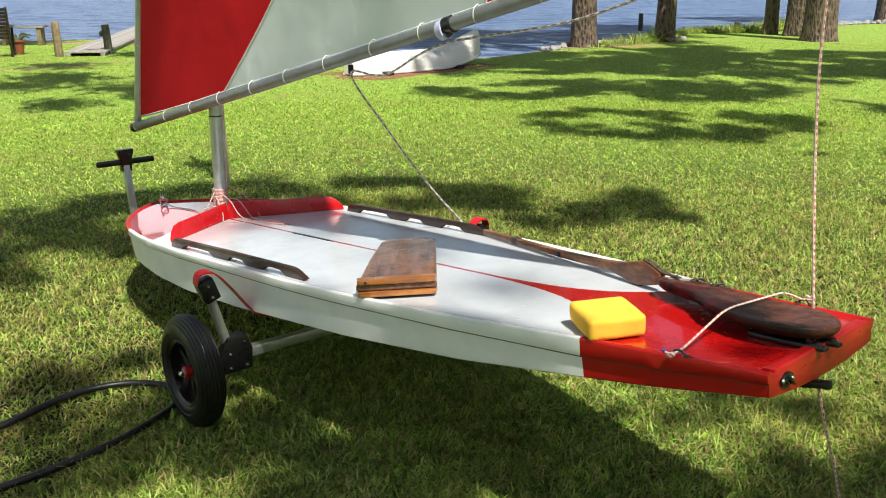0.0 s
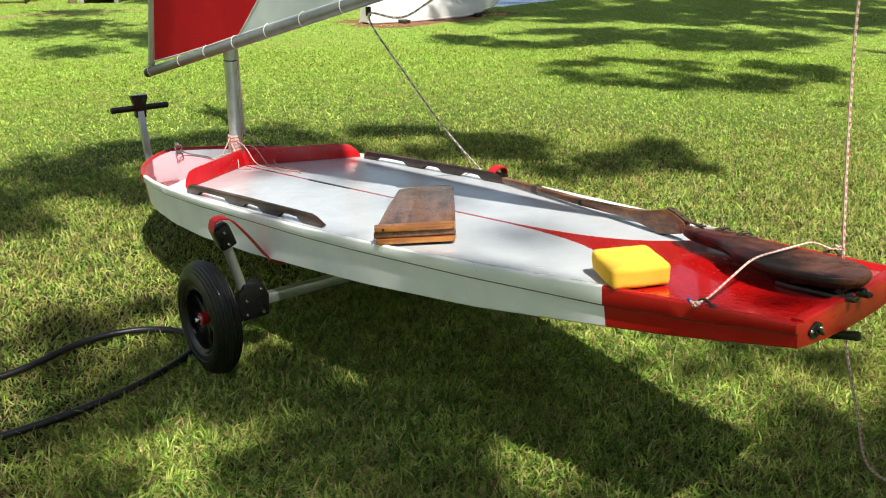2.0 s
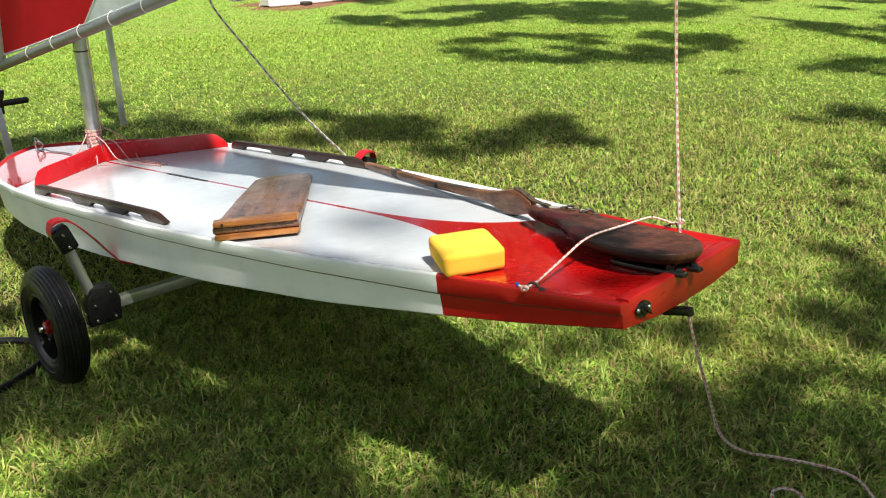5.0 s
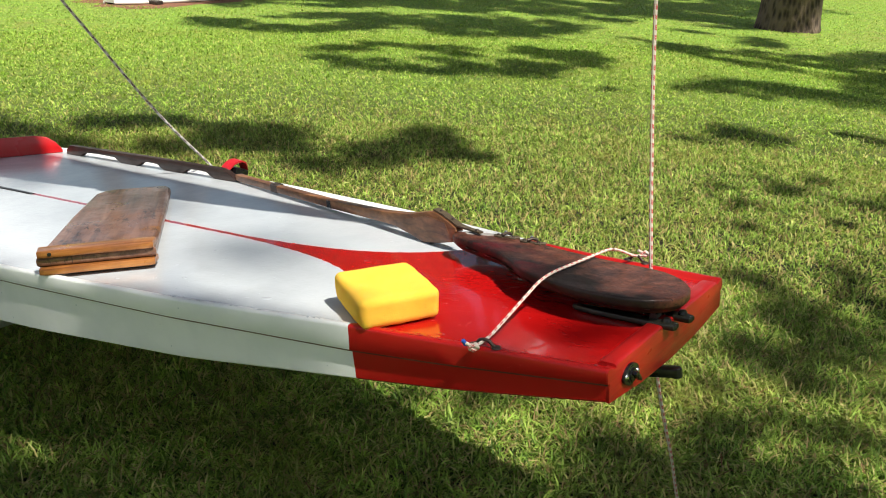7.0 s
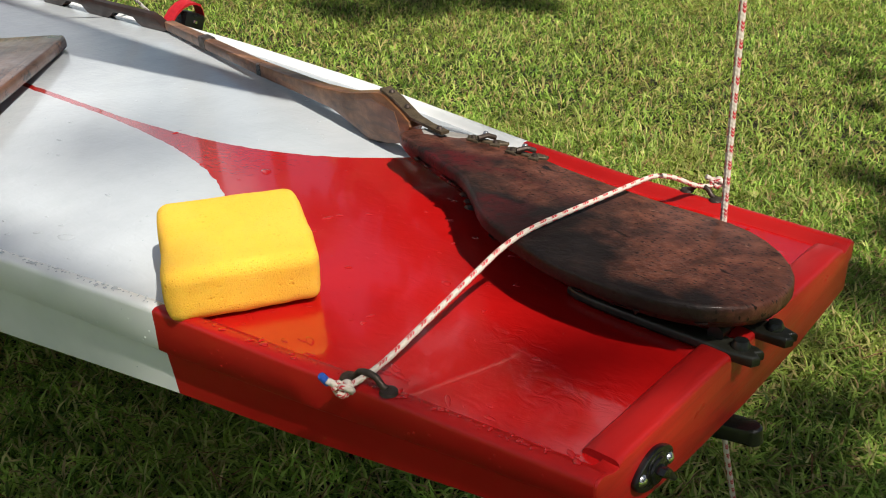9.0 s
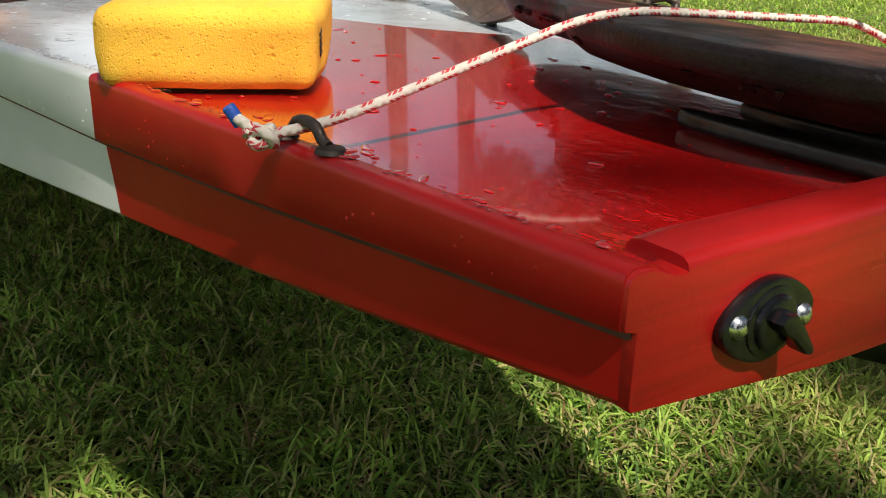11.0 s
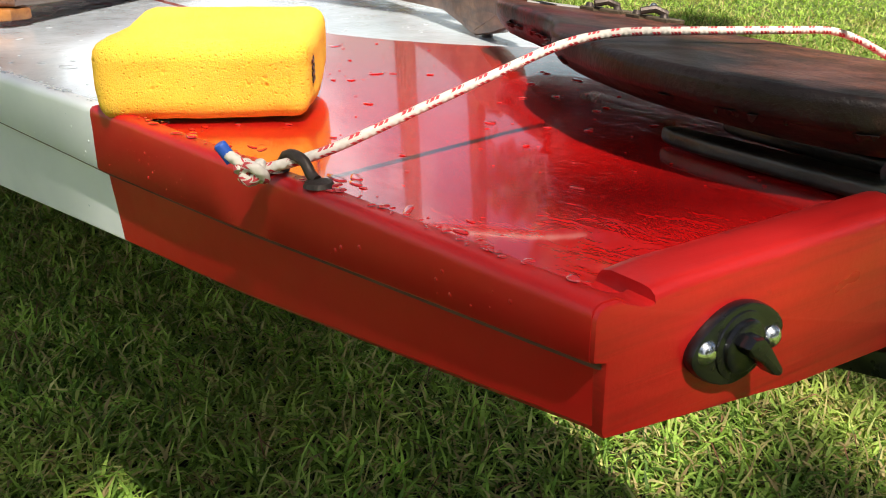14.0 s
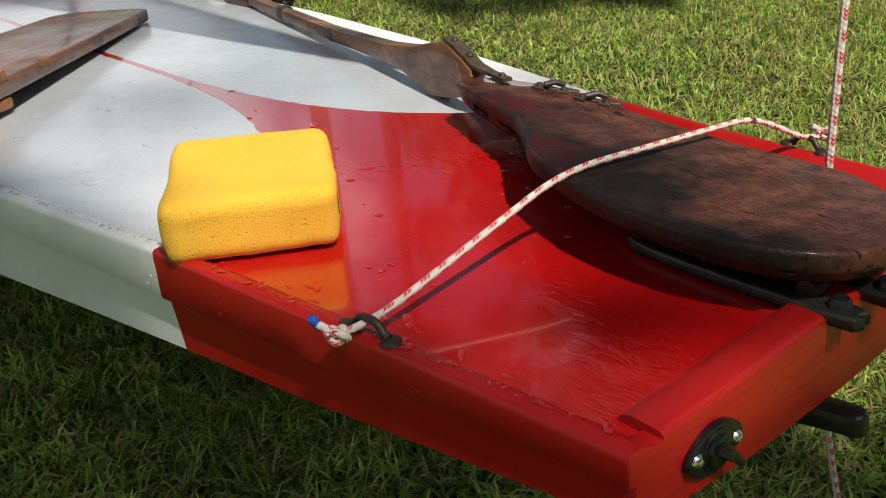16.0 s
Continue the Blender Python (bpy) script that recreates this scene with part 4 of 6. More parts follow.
# main rope falling from the boom end to the lawn and lying there in loose loops
rope("mainsheet_rope", [BOOM_END + BOOM * 0.02 - Vector((0, 0, 0.02)), (0.91, 2.165, 1.28), (0.944, 2.105, 0.70), (0.985, 2.10, 0.48), (1.05, 2.115, 0.28), (1.115, 2.15, 0.11), (1.20, 2.17, 0.035), (1.28, 2.135, 0.035), (1.37, 2.09, 0.035),
                        (1.44, 2.03, 0.035), (1.445, 1.93, 0.035), (1.42, 1.79, 0.035), (1.33, 1.70, 0.035), (1.25, 1.76, 0.035), (1.26, 1.87, 0.04), (1.255, 1.975, 0.045), (1.20, 1.985, 0.04), (1.185, 1.90, 0.035),
                        (1.24, 1.80, 0.035), (1.20, 1.70, 0.035), (1.12, 1.72, 0.035), (1.13, 1.86, 0.035), (1.18, 1.92, 0.045), (1.24, 1.88, 0.05), (1.29, 1.79, 0.04), (1.37, 1.84, 0.04), (1.385, 1.895, 0.05), (1.345, 1.90, 0.05), (1.335, 1.85, 0.045), (1.37, 1.80, 0.035)],
     0.0039, ROPE, "white rope with red flecks hanging from the boom onto the grass")
# rope tied across the rudder between the two strap eyes
def taut(*corners, step=0.012):
    """A line that runs straight between its corners, with small bends there."""
    out = [Vector(corners[0])]
    for p, q in zip(corners, corners[1:]):
        p, q = Vector(p), Vector(q)
        n = max(2, int((q - p).length / step))
        out += [p.lerp(q, k / n) for k in range(1, n + 1)]
    for _ in range(3):
        out = out[:1] + [(a + 2 * b + c) / 4 for a, b, c in zip(out, out[1:], out[2:])] + out[-1:]
    return out


rope("lashing_rope", [b2w(*p) for p in taut((0.214, 0.292, 0.015), (0.210, 0.262, 0.0175), (0.2145, 0.082, 0.0650), (0.213, 0.040, 0.0680), (0.2055, -0.190, 0.0535), (0.194, -0.232, 0.036), (0.184, -0.250, 0.021), (0.175, -0.270, 0.020))],
     0.0029, ROPE, "white rope with red flecks tied across the rudder", step=0.006, n=16)


def knot(at, size, seed, name="rope_knot", tip=None):
    r = random.Random(seed)
    k = thing(name, "bulky end knot of the white and red rope", "knot", Matrix.Translation(at) @ BOAT.to_3x3().to_4x4())
    pts = [(size * math.sin(a * 2 + 0.4) * (1 + 0.3 * math.cos(3 * a)), size * 0.8 * math.cos(a * 2) * (1 + 0.3 * math.cos(3 * a)), size * 0.75 * math.sin(3 * a)) for a in [i * math.tau / 14 for i in range(14)]]
    part("loop", tube(curve(pts, 0.002, True), 0.0031, 12), ROPE, k)
    part("tail", tube(curve([(0, 0, 0), (0.006, size * 1.0, size), (0.010, size * 1.6, size * 1.5)], 0.002), 0.0030, 12), ROPE, k)
    if tip:
        part("tape", lathe([(0, 0.006), (0.003, 0.006), (0.0036, 0.005), (0.0036, -0.005), (0, -0.005)], 12, pose(0.011, size * 1.65, size * 1.62, -30, 10, 0)), tip, k, "blue taped rope end")
    return k


knot(b2w(0.2165, 0.2935, 0.014), 0.0056, 1, tip=BLUE)
knot(b2w(0.174, -0.281, 0.021), 0.0056, 2)

# ---- lashing round the mast foot, with its loose tails ----
def build_mast_lashing():
    lash = thing("mast_lashing", "thin white and red cord wound round the mast foot", "cord", BOAT)
    up = Vector((-0.115, 0, 1)).normalized()
    foot = Vector((2.985, 0, 0.02))
    q = up.to_track_quat("Z", "X").to_matrix()
    turns = 22
    pts = [foot + up * (0.020 + 0.105 * k / (turns * 12) + 0.0015 * math.sin(k * 0.9)) + q @ Vector((math.cos(k * math.tau / 12), math.sin(k * math.tau / 12), 0)) * (0.0322 + 0.0012 * math.sin(k * 0.37)) for k in range(turns * 12)]
    part("winding", tube(pts, 0.0030, 6), CORD, lash, "cord wound closely round the mast")
    r = random.Random(3)
    tails = [[(2.96, 0.03, 0.10), (2.92, 0.04, 0.085), (2.87, 0.05, 0.03), (2.83, 0.07, 0.004), (2.80, 0.05, 0.004), (2.78, 0.02, 0.004)],
             [(2.95, 0.01, 0.12), (2.90, -0.01, 0.085), (2.84, -0.02, 0.02), (2.76, -0.03, 0.004), (2.66, -0.04, 0.005), (2.56, -0.06, 0.004), (2.48, -0.05, 0.004)],
             [(2.95, -0.02, 0.09), (2.89, -0.05, 0.082), (2.80, -0.06, 0.01), (2.70, -0.05, 0.007), (2.60, -0.035, 0.007), (2.53, -0.07, 0.004), (2.60, -0.09, 0.004), (2.68, -0.08, 0.005)],
             [(2.96, 0.02, 0.06), (3.00, 0.08, 0.05), (3.04, 0.12, 0.010), (3.0, 0.16, 0.004), (2.95, 0.13, 0.004)],
             [(2.94, -0.03, 0.15), (2.90, -0.10, 0.09), (2.86, -0.12, 0.03), (2.75, -0.085, 0.006), (2.62, -0.06, 0.010), (2.50, -0.09, 0.004)],
             [(2.97, 0.03, 0.13), (2.95, 0.06, 0.10), (2.96, 0.09, 0.05), (3.10, 0.03, 0.006), (3.30, 0.0, 0.004), (3.50, 0.015, 0.005), (3.58, 0.02, 0.02)]]
    for t in tails:
        part("tail", tube(curve(t, 0.012), 0.0026, 8), CORD, lash)
    return lash


build_mast_lashing()
# halyard running down close beside the mast
rope("halyard", [b2w(2.955, -0.028, 0.12), b2w(2.925, -0.029, 0.35), b2w(2.83, -0.029, 1.2)], 0.0034, CORD, "thin cord halyard running down beside the mast", "cord")


# ---- rudder with its tiller, lying on the stern ----
def build_rudder():
    rud = thing("rudder", "weathered maroon wooden rudder lying on the stern deck", "rudder", BOAT)
    ctrl = [(0.556, -0.134), (0.540, -0.118), (0.50, -0.104), (0.45, -0.082), (0.388, -0.058), (0.335, -0.018), (0.290, 0.020), (0.21, 0.054), (0.16, 0.066), (0.09, 0.066), (0.030, 0.046), (-0.004, 0.006), (-0.010, -0.04), (0.000, -0.080),
            (0.030, -0.122), (0.074, -0.152), (0.122, -0.160), (0.190, -0.160), (0.298, -0.172), (0.384, -0.190), (0.449, -0.194), (0.505, -0.188), (0.548, -0.170)]
    pts = [(p.x, p.y) for p in curve([(x, y, 0) for x, y in ctrl], 0.02, True)]
    at = pose(-0.009, 0.016, 0.0432) @ Matrix(((1, 0, 0, 0), (0, 1, 0, 0), (0.025, 0.09, 1, 0), (0, 0, 0, 1)))
    blade = part("blade", prism(pts, -0.0085, 0.0105, 0.006, 3, at), RUDDER, rud, "broad maroon blade with dark worn edges")
    # the blade is thickest along its middle: a rounded belly below it
    belly = []
    for k, z in ((0.985, -0.0060), (0.93, -0.0125), (0.80, -0.020), (0.60, -0.024)):
        ring = []
        for x, y in pts:
            sx = min(0.44, max(0.07, x))
            sy = -0.048 - 0.215 * (sx - 0.07)
            q = at @ Vector((sx + (x - sx) * k, sy + (y - sy) * k, z))
            ring.append(Vector((q.x, q.y, max(0.0135, q.z))))
        belly.append(ring)
    part("belly", strip(belly), RUDDER, blade, "dark rounded underside of the blade")
    # worn hinge plates of bronze: a notched plate with a pin and two bright screws
    plate = [(-0.028, -0.011), (-0.012, -0.012), (-0.010, -0.004), (0.008, -0.005), (0.010, -0.012), (0.026, -0.010), (0.029, -0.002), (0.022, 0.003), (0.024, 0.010), (0.006, 0.012), (0.004, 0.006), (-0.010, 0.005), (-0.012, 0.012), (-0.025, 0.010), (-0.022, 0.002), (-0.030, -0.003)]
    for x, y, turn in ((0.449, -0.181, 10), (0.382, -0.176, 2)):
        p = at @ pose(x, y, 0.0105, 0, 0, turn)
        hin = part("hinge_plate", prism(plate, -0.001, 0.0035, 0.001, 1, p), BRONZE, rud, "corroded bronze hinge plate")
        for k in (-0.016, 0.017):
            part("bolt_head", lathe([(0, 0.004), (0.003, 0.004), (0.0045, 0.0), (0, 0)], 10, p @ pose(k, 0.003, 0.003)), RUST, hin)
        part("knuckle", tube([p @ Vector((-0.008, -0.010, 0.006)), p @ Vector((-0.002, 0.0, 0.010)), p @ Vector((0.006, 0.010, 0.007))], 0.0034, 8), RUST, hin)
        part("pin_head", lathe([(0, 0.006), (0.0025, 0.0055), (0.0040, 0.003), (0.0042, 0), (0, 0)], 12, p @ pose(0.001, -0.001, 0.009, 25, 15, 0)), STEEL, hin, "bright worn pin head")
    patch_at = at @ pose(0.512, -0.166, 0.0098, 0, 0, 22)
    part("head_plate", prism([(-0.034, -0.010), (0.020, -0.014), (0.030, -0.002), (0.022, 0.012), (-0.026, 0.010), (-0.038, 0.0)], -0.001, 0.0018, 0.0008, 1, patch_at), GREYWOOD, rud, "pale worn patch at the blade's neck")
    part("neck_lug", lathe([(0, 0.007), (0.008, 0.006), (0.0105, 0.002), (0.0105, -0.010), (0, -0.010)], 14, at @ pose(0.556, -0.150, -0.001)), BLACKIRON, rud, "dark lug at the end of the neck")
    part("under_batten", box((0.150, 0.020, 0.018), pose(0.318, -0.092, 0.0235, 0, 0, -8), 0.004, 2), BLACKIRON, rud, "dark batten under the blade")
    # wet dirt that hangs in drips from the lower edge
    drip = random.Random(31)
    fringe = bmesh.new()
    near = [p for p in pts if p[1] > -0.15 and p[0] > 0.02]
    for k in range(420):
        x, y = near[drip.randrange(len(near))]
        run = noise.noise(Vector((x * 16, y * 16, 3.0))) + 0.5 * noise.noise(Vector((x * 60, y * 60, 8.0)))
        if run < drip.uniform(-0.1, 0.5):
            continue
        t = drip.uniform(0.90, 0.985)
        top = at @ Vector((0.2 + (x - 0.2) * t + drip.uniform(-0.012, 0.012), -0.06 + (y + 0.06) * t, -0.0070))
        r, h = drip.uniform(0.0012, 0.0042), drip.uniform(0.0005, 0.0030) + 0.006 * max(0.0, run) * drip.random()
        tube([top, top - Vector((0, 0, h * 0.4)), top - Vector((drip.uniform(-0.001, 0.001), 0, h)), top - Vector((0.0004, 0, h + 0.0010))], [r * 1.7, r * 1.2, r * 0.8, r * 0.2], 6, fringe)
    tagged(part("drip_fringe", fringe, RUDDER, blade, "ragged dark drips under the blade's edge"), kind="stuff")
    # black fork of the rudder head, under the blade
    for y0, y1, x0, tail in ((0.029, 0.029, 0.176, 0.0), (-0.026, -0.018, 0.172, 0.006)):
        turn = 180 + math.degrees(math.atan2(y0 - y1, 0.195))
        bar = prism([(0, -0.002), (0.012, -0.007), (0.04, -0.010), (0.10, -0.0115), (0.15, -0.0110), (0.176, -0.0135), (0.196 + tail, -0.0115), (0.200 + tail, -0.004), (0.194 + tail, 0.0005), (0.199 + tail, 0.006), (0.190, 0.0105), (0.12, 0.0095), (0.03, 0.0085), (0.006, 0.005)], 0.0012, 0.0122, 0.0035, 3, pose(x0, y0, 0, 0, 0, turn))
        arm = part("fork_arm", bar, FORK, rud, "black metal arm of the rudder fork")
        part("fork_tip", lathe([(0, 0.020), (0.006, 0.019), (0.0085, 0.014), (0.0085, 0.003), (0, 0.003)], 12, pose(x0, y0, 0, 0, 0, turn) @ pose(0.180 + tail, 0.0, 0.0)), BLACKIRON, arm)
    part("bright_sliver", tube([(0.176, 0.0262, 0.0036), (0.160, 0.0220, 0.0042), (0.128, 0.0200, 0.0044)], [0.0006, 0.0011, 0.0005], 6), STEEL, rud, "thin bright sliver along the fork's edge")
    part("fork_pin", tube([(0.02, 0.03, 0.016), (0.02, -0.06, 0.019)], 0.008, 10), BLACKIRON, rud)
    # tiller: a long bar that widens to an upright yoke at the blade
    a, b = Vector((0.572, -0.160, 0.0)), Vector((1.58, -0.418, 0.0))
    d = (b - a)
    L = d.length
    d.normalize()
    side = Vector((-d.y, d.x, 0))
    fr = Matrix((d, Vector((0, 0, 1)), d.cross(Vector((0, 0, 1))))).transposed().to_4x4()
    fr.translation = a
    out = [(0.002, 0.021), (0.050, 0.009), (0.100, 0.001), (0.112, 0.002), (0.150, 0.009), (0.216, 0.019), (0.34, 0.016), (0.50, 0.011), (L * 0.7, 0.008), (L, 0.004), (L, 0.024), (L * 0.7, 0.029), (0.52, 0.033), (0.36, 0.041), (0.26, 0.047), (0.180, 0.056), (0.155, 0.060), (0.085, 0.077), (0.062, 0.081), (0.046, 0.079), (0.010, 0.068), (-0.014, 0.058), (-0.017, 0.050), (-0.008, 0.036)]
    til = part("tiller", prism(out, -0.012, 0.012, 0.004, 2, fr), TILLER, rud, "varnished brown wooden tiller bar with a flared head")
    yaw = math.degrees(math.atan2(d.y, d.x))
    part("tiller_pin", lathe([(0, 0.010), (0.006, 0.009), (0.007, 0.0), (0, 0.0)], 12, Matrix.Translation(a + d * 0.086 + Vector((0, 0, 0.0)))), BLACKIRON, til)
    part("whipping", box((0.024, 0.0255, 0.023), Matrix.Translation(a + d * 0.505 + Vector((0, 0, 0.022))) @ pose(0, 0, 0, 0, 1, yaw), 0.003, 1), BLACKIRON, til, "dark binding round the tiller")
    part("joint", box((0.040, 0.0255, 0.026), Matrix.Translation(a + d * 0.80 + Vector((0, 0, 0.018))) @ pose(0, 0, 0, 0, 0, yaw), 0.003, 1), RUST, til, "dark tiller joint")
    # thin straps and planks of the built-up head
    for w in (0.0124, -0.0124):
        part("cheek", prism([(0.006, 0.040), (0.100, 0.006), (0.165, 0.020), (0.180, 0.042), (0.085, 0.068), (0.02, 0.064)], -0.0008, 0.0008, 0.0004, 1, Matrix.Translation(side * w) @ fr), TILLER, til, "thin varnished cheek of the tiller head")
    strap = [(0.064, 0.083), (0.030, 0.0765), (-0.016, 0.060), (-0.050, 0.058), (-0.088, 0.0575)]
    rows = []
    for k, (u, z) in enumerate(strap):
        p, h = a + d * u + Vector((0, 0, z)), 0.0085 if k < 3 else 0.0060
        rows.append([p + side * h, p - side * h, p - side * h + Vector((0, 0, 0.0040)), p + side * h + Vector((0, 0, 0.0040))])
    part("edge_strap", strip(rows), BRONZE, til, "corroded bronze strap from the tiller head to the blade")
    for u, z in ((0.045, 0.084), (0.005, 0.072), (-0.075, 0.0618)):
        part("strap_bolt", lathe([(0, 0.0035), (0.0030, 0.0032), (0.0048, 0.0), (0, 0)], 10, Matrix.Translation(a + d * u + Vector((0, 0, z)))), RUST, til)
    return rud


build_rudder()


# ---- daggerboard lying across the deck ----
def build_daggerboard():
    ax = Vector((0.757, -0.653, 0.0))
    at = Matrix(((ax.x, -ax.y, 0, 0), (ax.y, ax.x, 0, 0), (0, 0, 1, 0), (0, 0, 0, 1)))
    at.translation = (1.070, 0.268, 0.0255)
    at = at @ pose(0, 0, 0, 0, 1.75, 0)
    db = thing("daggerboard", "wet brown varnished wooden daggerboard lying across the deck", "daggerboard", BOAT @ at)
    W, L = 0.246, 0.745
    ctrl = [(0.004, 0.0), (0.40, 0.004), (L - 0.04, 0.010), (L - 0.010, 0.020), (L, 0.045), (L, W - 0.075), (L - 0.015, W - 0.050), (L - 0.05, W - 0.030), (0.40, W - 0.012), (0.004, W)]
    part("plank", prism(ctrl, 0.0, 0.024, 0.009, 4), BOARD, db, "wet brown plank")
    for z in (-0.0165, 0.0215):
        part("end_cleat", prism([(-0.002, 0.004), (0.038, 0.0), (0.042, 0.01), (0.042, W - 0.01), (0.038, W), (-0.002, W - 0.004), (-0.006, W - 0.015), (-0.006, 0.015)], z, z + 0.016, 0.004, 2), CLEAT, db, "orange-brown cleat across the plank's end")
    part("screw_hole", lathe([(0, 0.001), (0.004, 0.001), (0.0045, -0.002), (0, -0.002)], 12, pose(-0.0065, W - 0.03, 0.0295, 0, -90, 0)), BLACKIRON, db)
    return db


build_daggerboard()


# ---- sponge ----
def build_sponge():
    bm = bmesh.new()
    bmesh.ops.create_cube(bm, size=1, matrix=Matrix.Diagonal((0.168, 0.150, 0.057, 1)))
    bmesh.ops.bevel(bm, geom=bm.edges[:], offset=0.013, segments=4, affect="EDGES", profile=0.5)
    bmesh.ops.subdivide_edges(bm, edges=[e for e in bm.edges if e.calc_length() > 0.03], cuts=14, use_grid_fill=True)
    bmesh.ops.triangulate(bm, faces=[f for f in bm.faces if len(f.verts) > 4])
    for v in bm.verts:
        n = noise.noise(v.co * 17) * 0.0034 + noise.noise(v.co * 60) * 0.0010
        v.co += v.co.normalized() * n
    ob = solid("sponge", bm, SPONGE, "large yellow rectangular foam sponge with damp pores", "sponge", BOAT @ pose(0.462, 0.2160, 0.0347, 0, 2.4, 149))
    # faint printed marks on one end
    r = random.Random(4)
    for row in range(5):
        w = 0.010 if row == 0 else 0.017 + r.uniform(-0.003, 0.003)
        part("printed_mark", box((w, 0.0008, 0.0028 if row else 0.006), pose(0.052 - (0.003 if row == 0 else 0), 0.0752, 0.013 - row * 0.0046), 0), BLACKIRON, ob, "faint dark printed mark", smooth=False)
    return ob


build_sponge()


# ---- water beads on the wet paint ----
def water_beads():
    r = random.Random(11)
    bm = bmesh.new()
    def bead(x, y, z, a, e, h, turn):
        n = 12
        c, q0, ph = math.cos(turn), math.sin(turn), r.uniform(0, 6)
        edge = [1 + 0.16 * math.sin(2 * t + ph) + 0.12 * math.sin(3 * t + 2 * ph) for t in [i * math.tau / n for i in range(n)]]
        rings = []
        for q, zz in ((1.0, 0.0), (0.90, 0.55), (0.60, 0.92)):
            rings.append([bm.verts.new((x + q * w * (a * math.cos(t) * c - e * math.sin(t) * q0), y + q * w * (a * math.cos(t) * q0 + e * math.sin(t) * c), z + h * zz)) for w, t in zip(edge, [i * math.tau / n for i in range(n)])])
        top = bm.verts.new((x, y, z + h))
        for p, q in zip(rings, rings[1:]):
            for i in range(n):
                bm.faces.new((p[i], p[(i + 1) % n], q[(i + 1) % n], q[i]))
        for i in range(n):
            bm.faces.new((rings[-1][i], rings[-1][(i + 1) % n], top))
    count = 0
    while count < 420:
        x = r.uniform(0.05, 1.25)
        b = half(x) - 0.024
        y = r.uniform(-b, b)
        k = r.random()
        a = 0.0006 + 0.0024 * k ** 6 + (r.uniform(0.002, 0.006) if r.random() < 0.03 else 0)
        bead(x, y, 0.0004, a * r.uniform(1, 2.4), a, min(0.0007, a * 0.32), r.gauss(0.5, 0.5))
        count += 1
    for _ in range(22):                                   # small puddles that stand inside the rim
        x = r.uniform(0.03, 0.45)
        a = r.uniform(0.0012, 0.0040)
        bead(x, half(x) + shift(x) - r.uniform(0.020, 0.050), 0.0003, a * r.uniform(1.4, 3.6), a, 0.0005, r.gauss(-0.15, 0.2))
    for _ in range(200):
        x = r.uniform(0.02, 0.9)
        a = 0.0008 + 0.0022 * r.random() ** 4
        bead(x, half(x) + shift(x) - r.uniform(0.007, 0.015), 0.0093, a * 1.5, a, a * 0.4, r.uniform(0, 3.1))
    # drops that cling to the outer face of the rub rail
    side = bmesh.new()

    def cling(x, y, z, a):
        bm = side
        n = 8
        low = [bm.verts.new((x + a * math.cos(t), y, z + a * (1.2 if math.sin(t) < 0 else 1.0) * math.sin(t))) for t in [i * math.tau / n for i in range(n)]]
        mid = [bm.verts.new((x + 0.7 * a * math.cos(t), y + a * 0.32, z - 0.1 * a + 0.7 * a * math.sin(t))) for t in [i * math.tau / n for i in range(n)]]
        top = bm.verts.new((x, y + a * 0.45, z - 0.15 * a))
        for i in range(n):
            bm.faces.new((low[(i + 1) % n], low[i], mid[i], mid[(i + 1) % n]))
            bm.faces.new((mid[(i + 1) % n], mid[i], top))
    for _ in range(200):
        x = r.uniform(0.02, 0.85)
        zl = lip_low(x)
        cling(x, half(x) + shift(x) - 0.0001, zl + 0.006 + (-zl - 0.008) * r.random() ** 1.6, 0.0005 + 0.0012 * r.random() ** 4)
    for name, mesh, paint, label in (("water_beads", bm, PAINT, "scattered clear water drops on the wet deck"), ("water_drips", side, SIDES, "small water drops clinging to the rub rail")):
        ob = new(name, mesh_of(name, mesh, paint))
        ob.matrix_basis = BOAT
        tagged(ob, label, "water drops", kind="stuff")


water_beads()


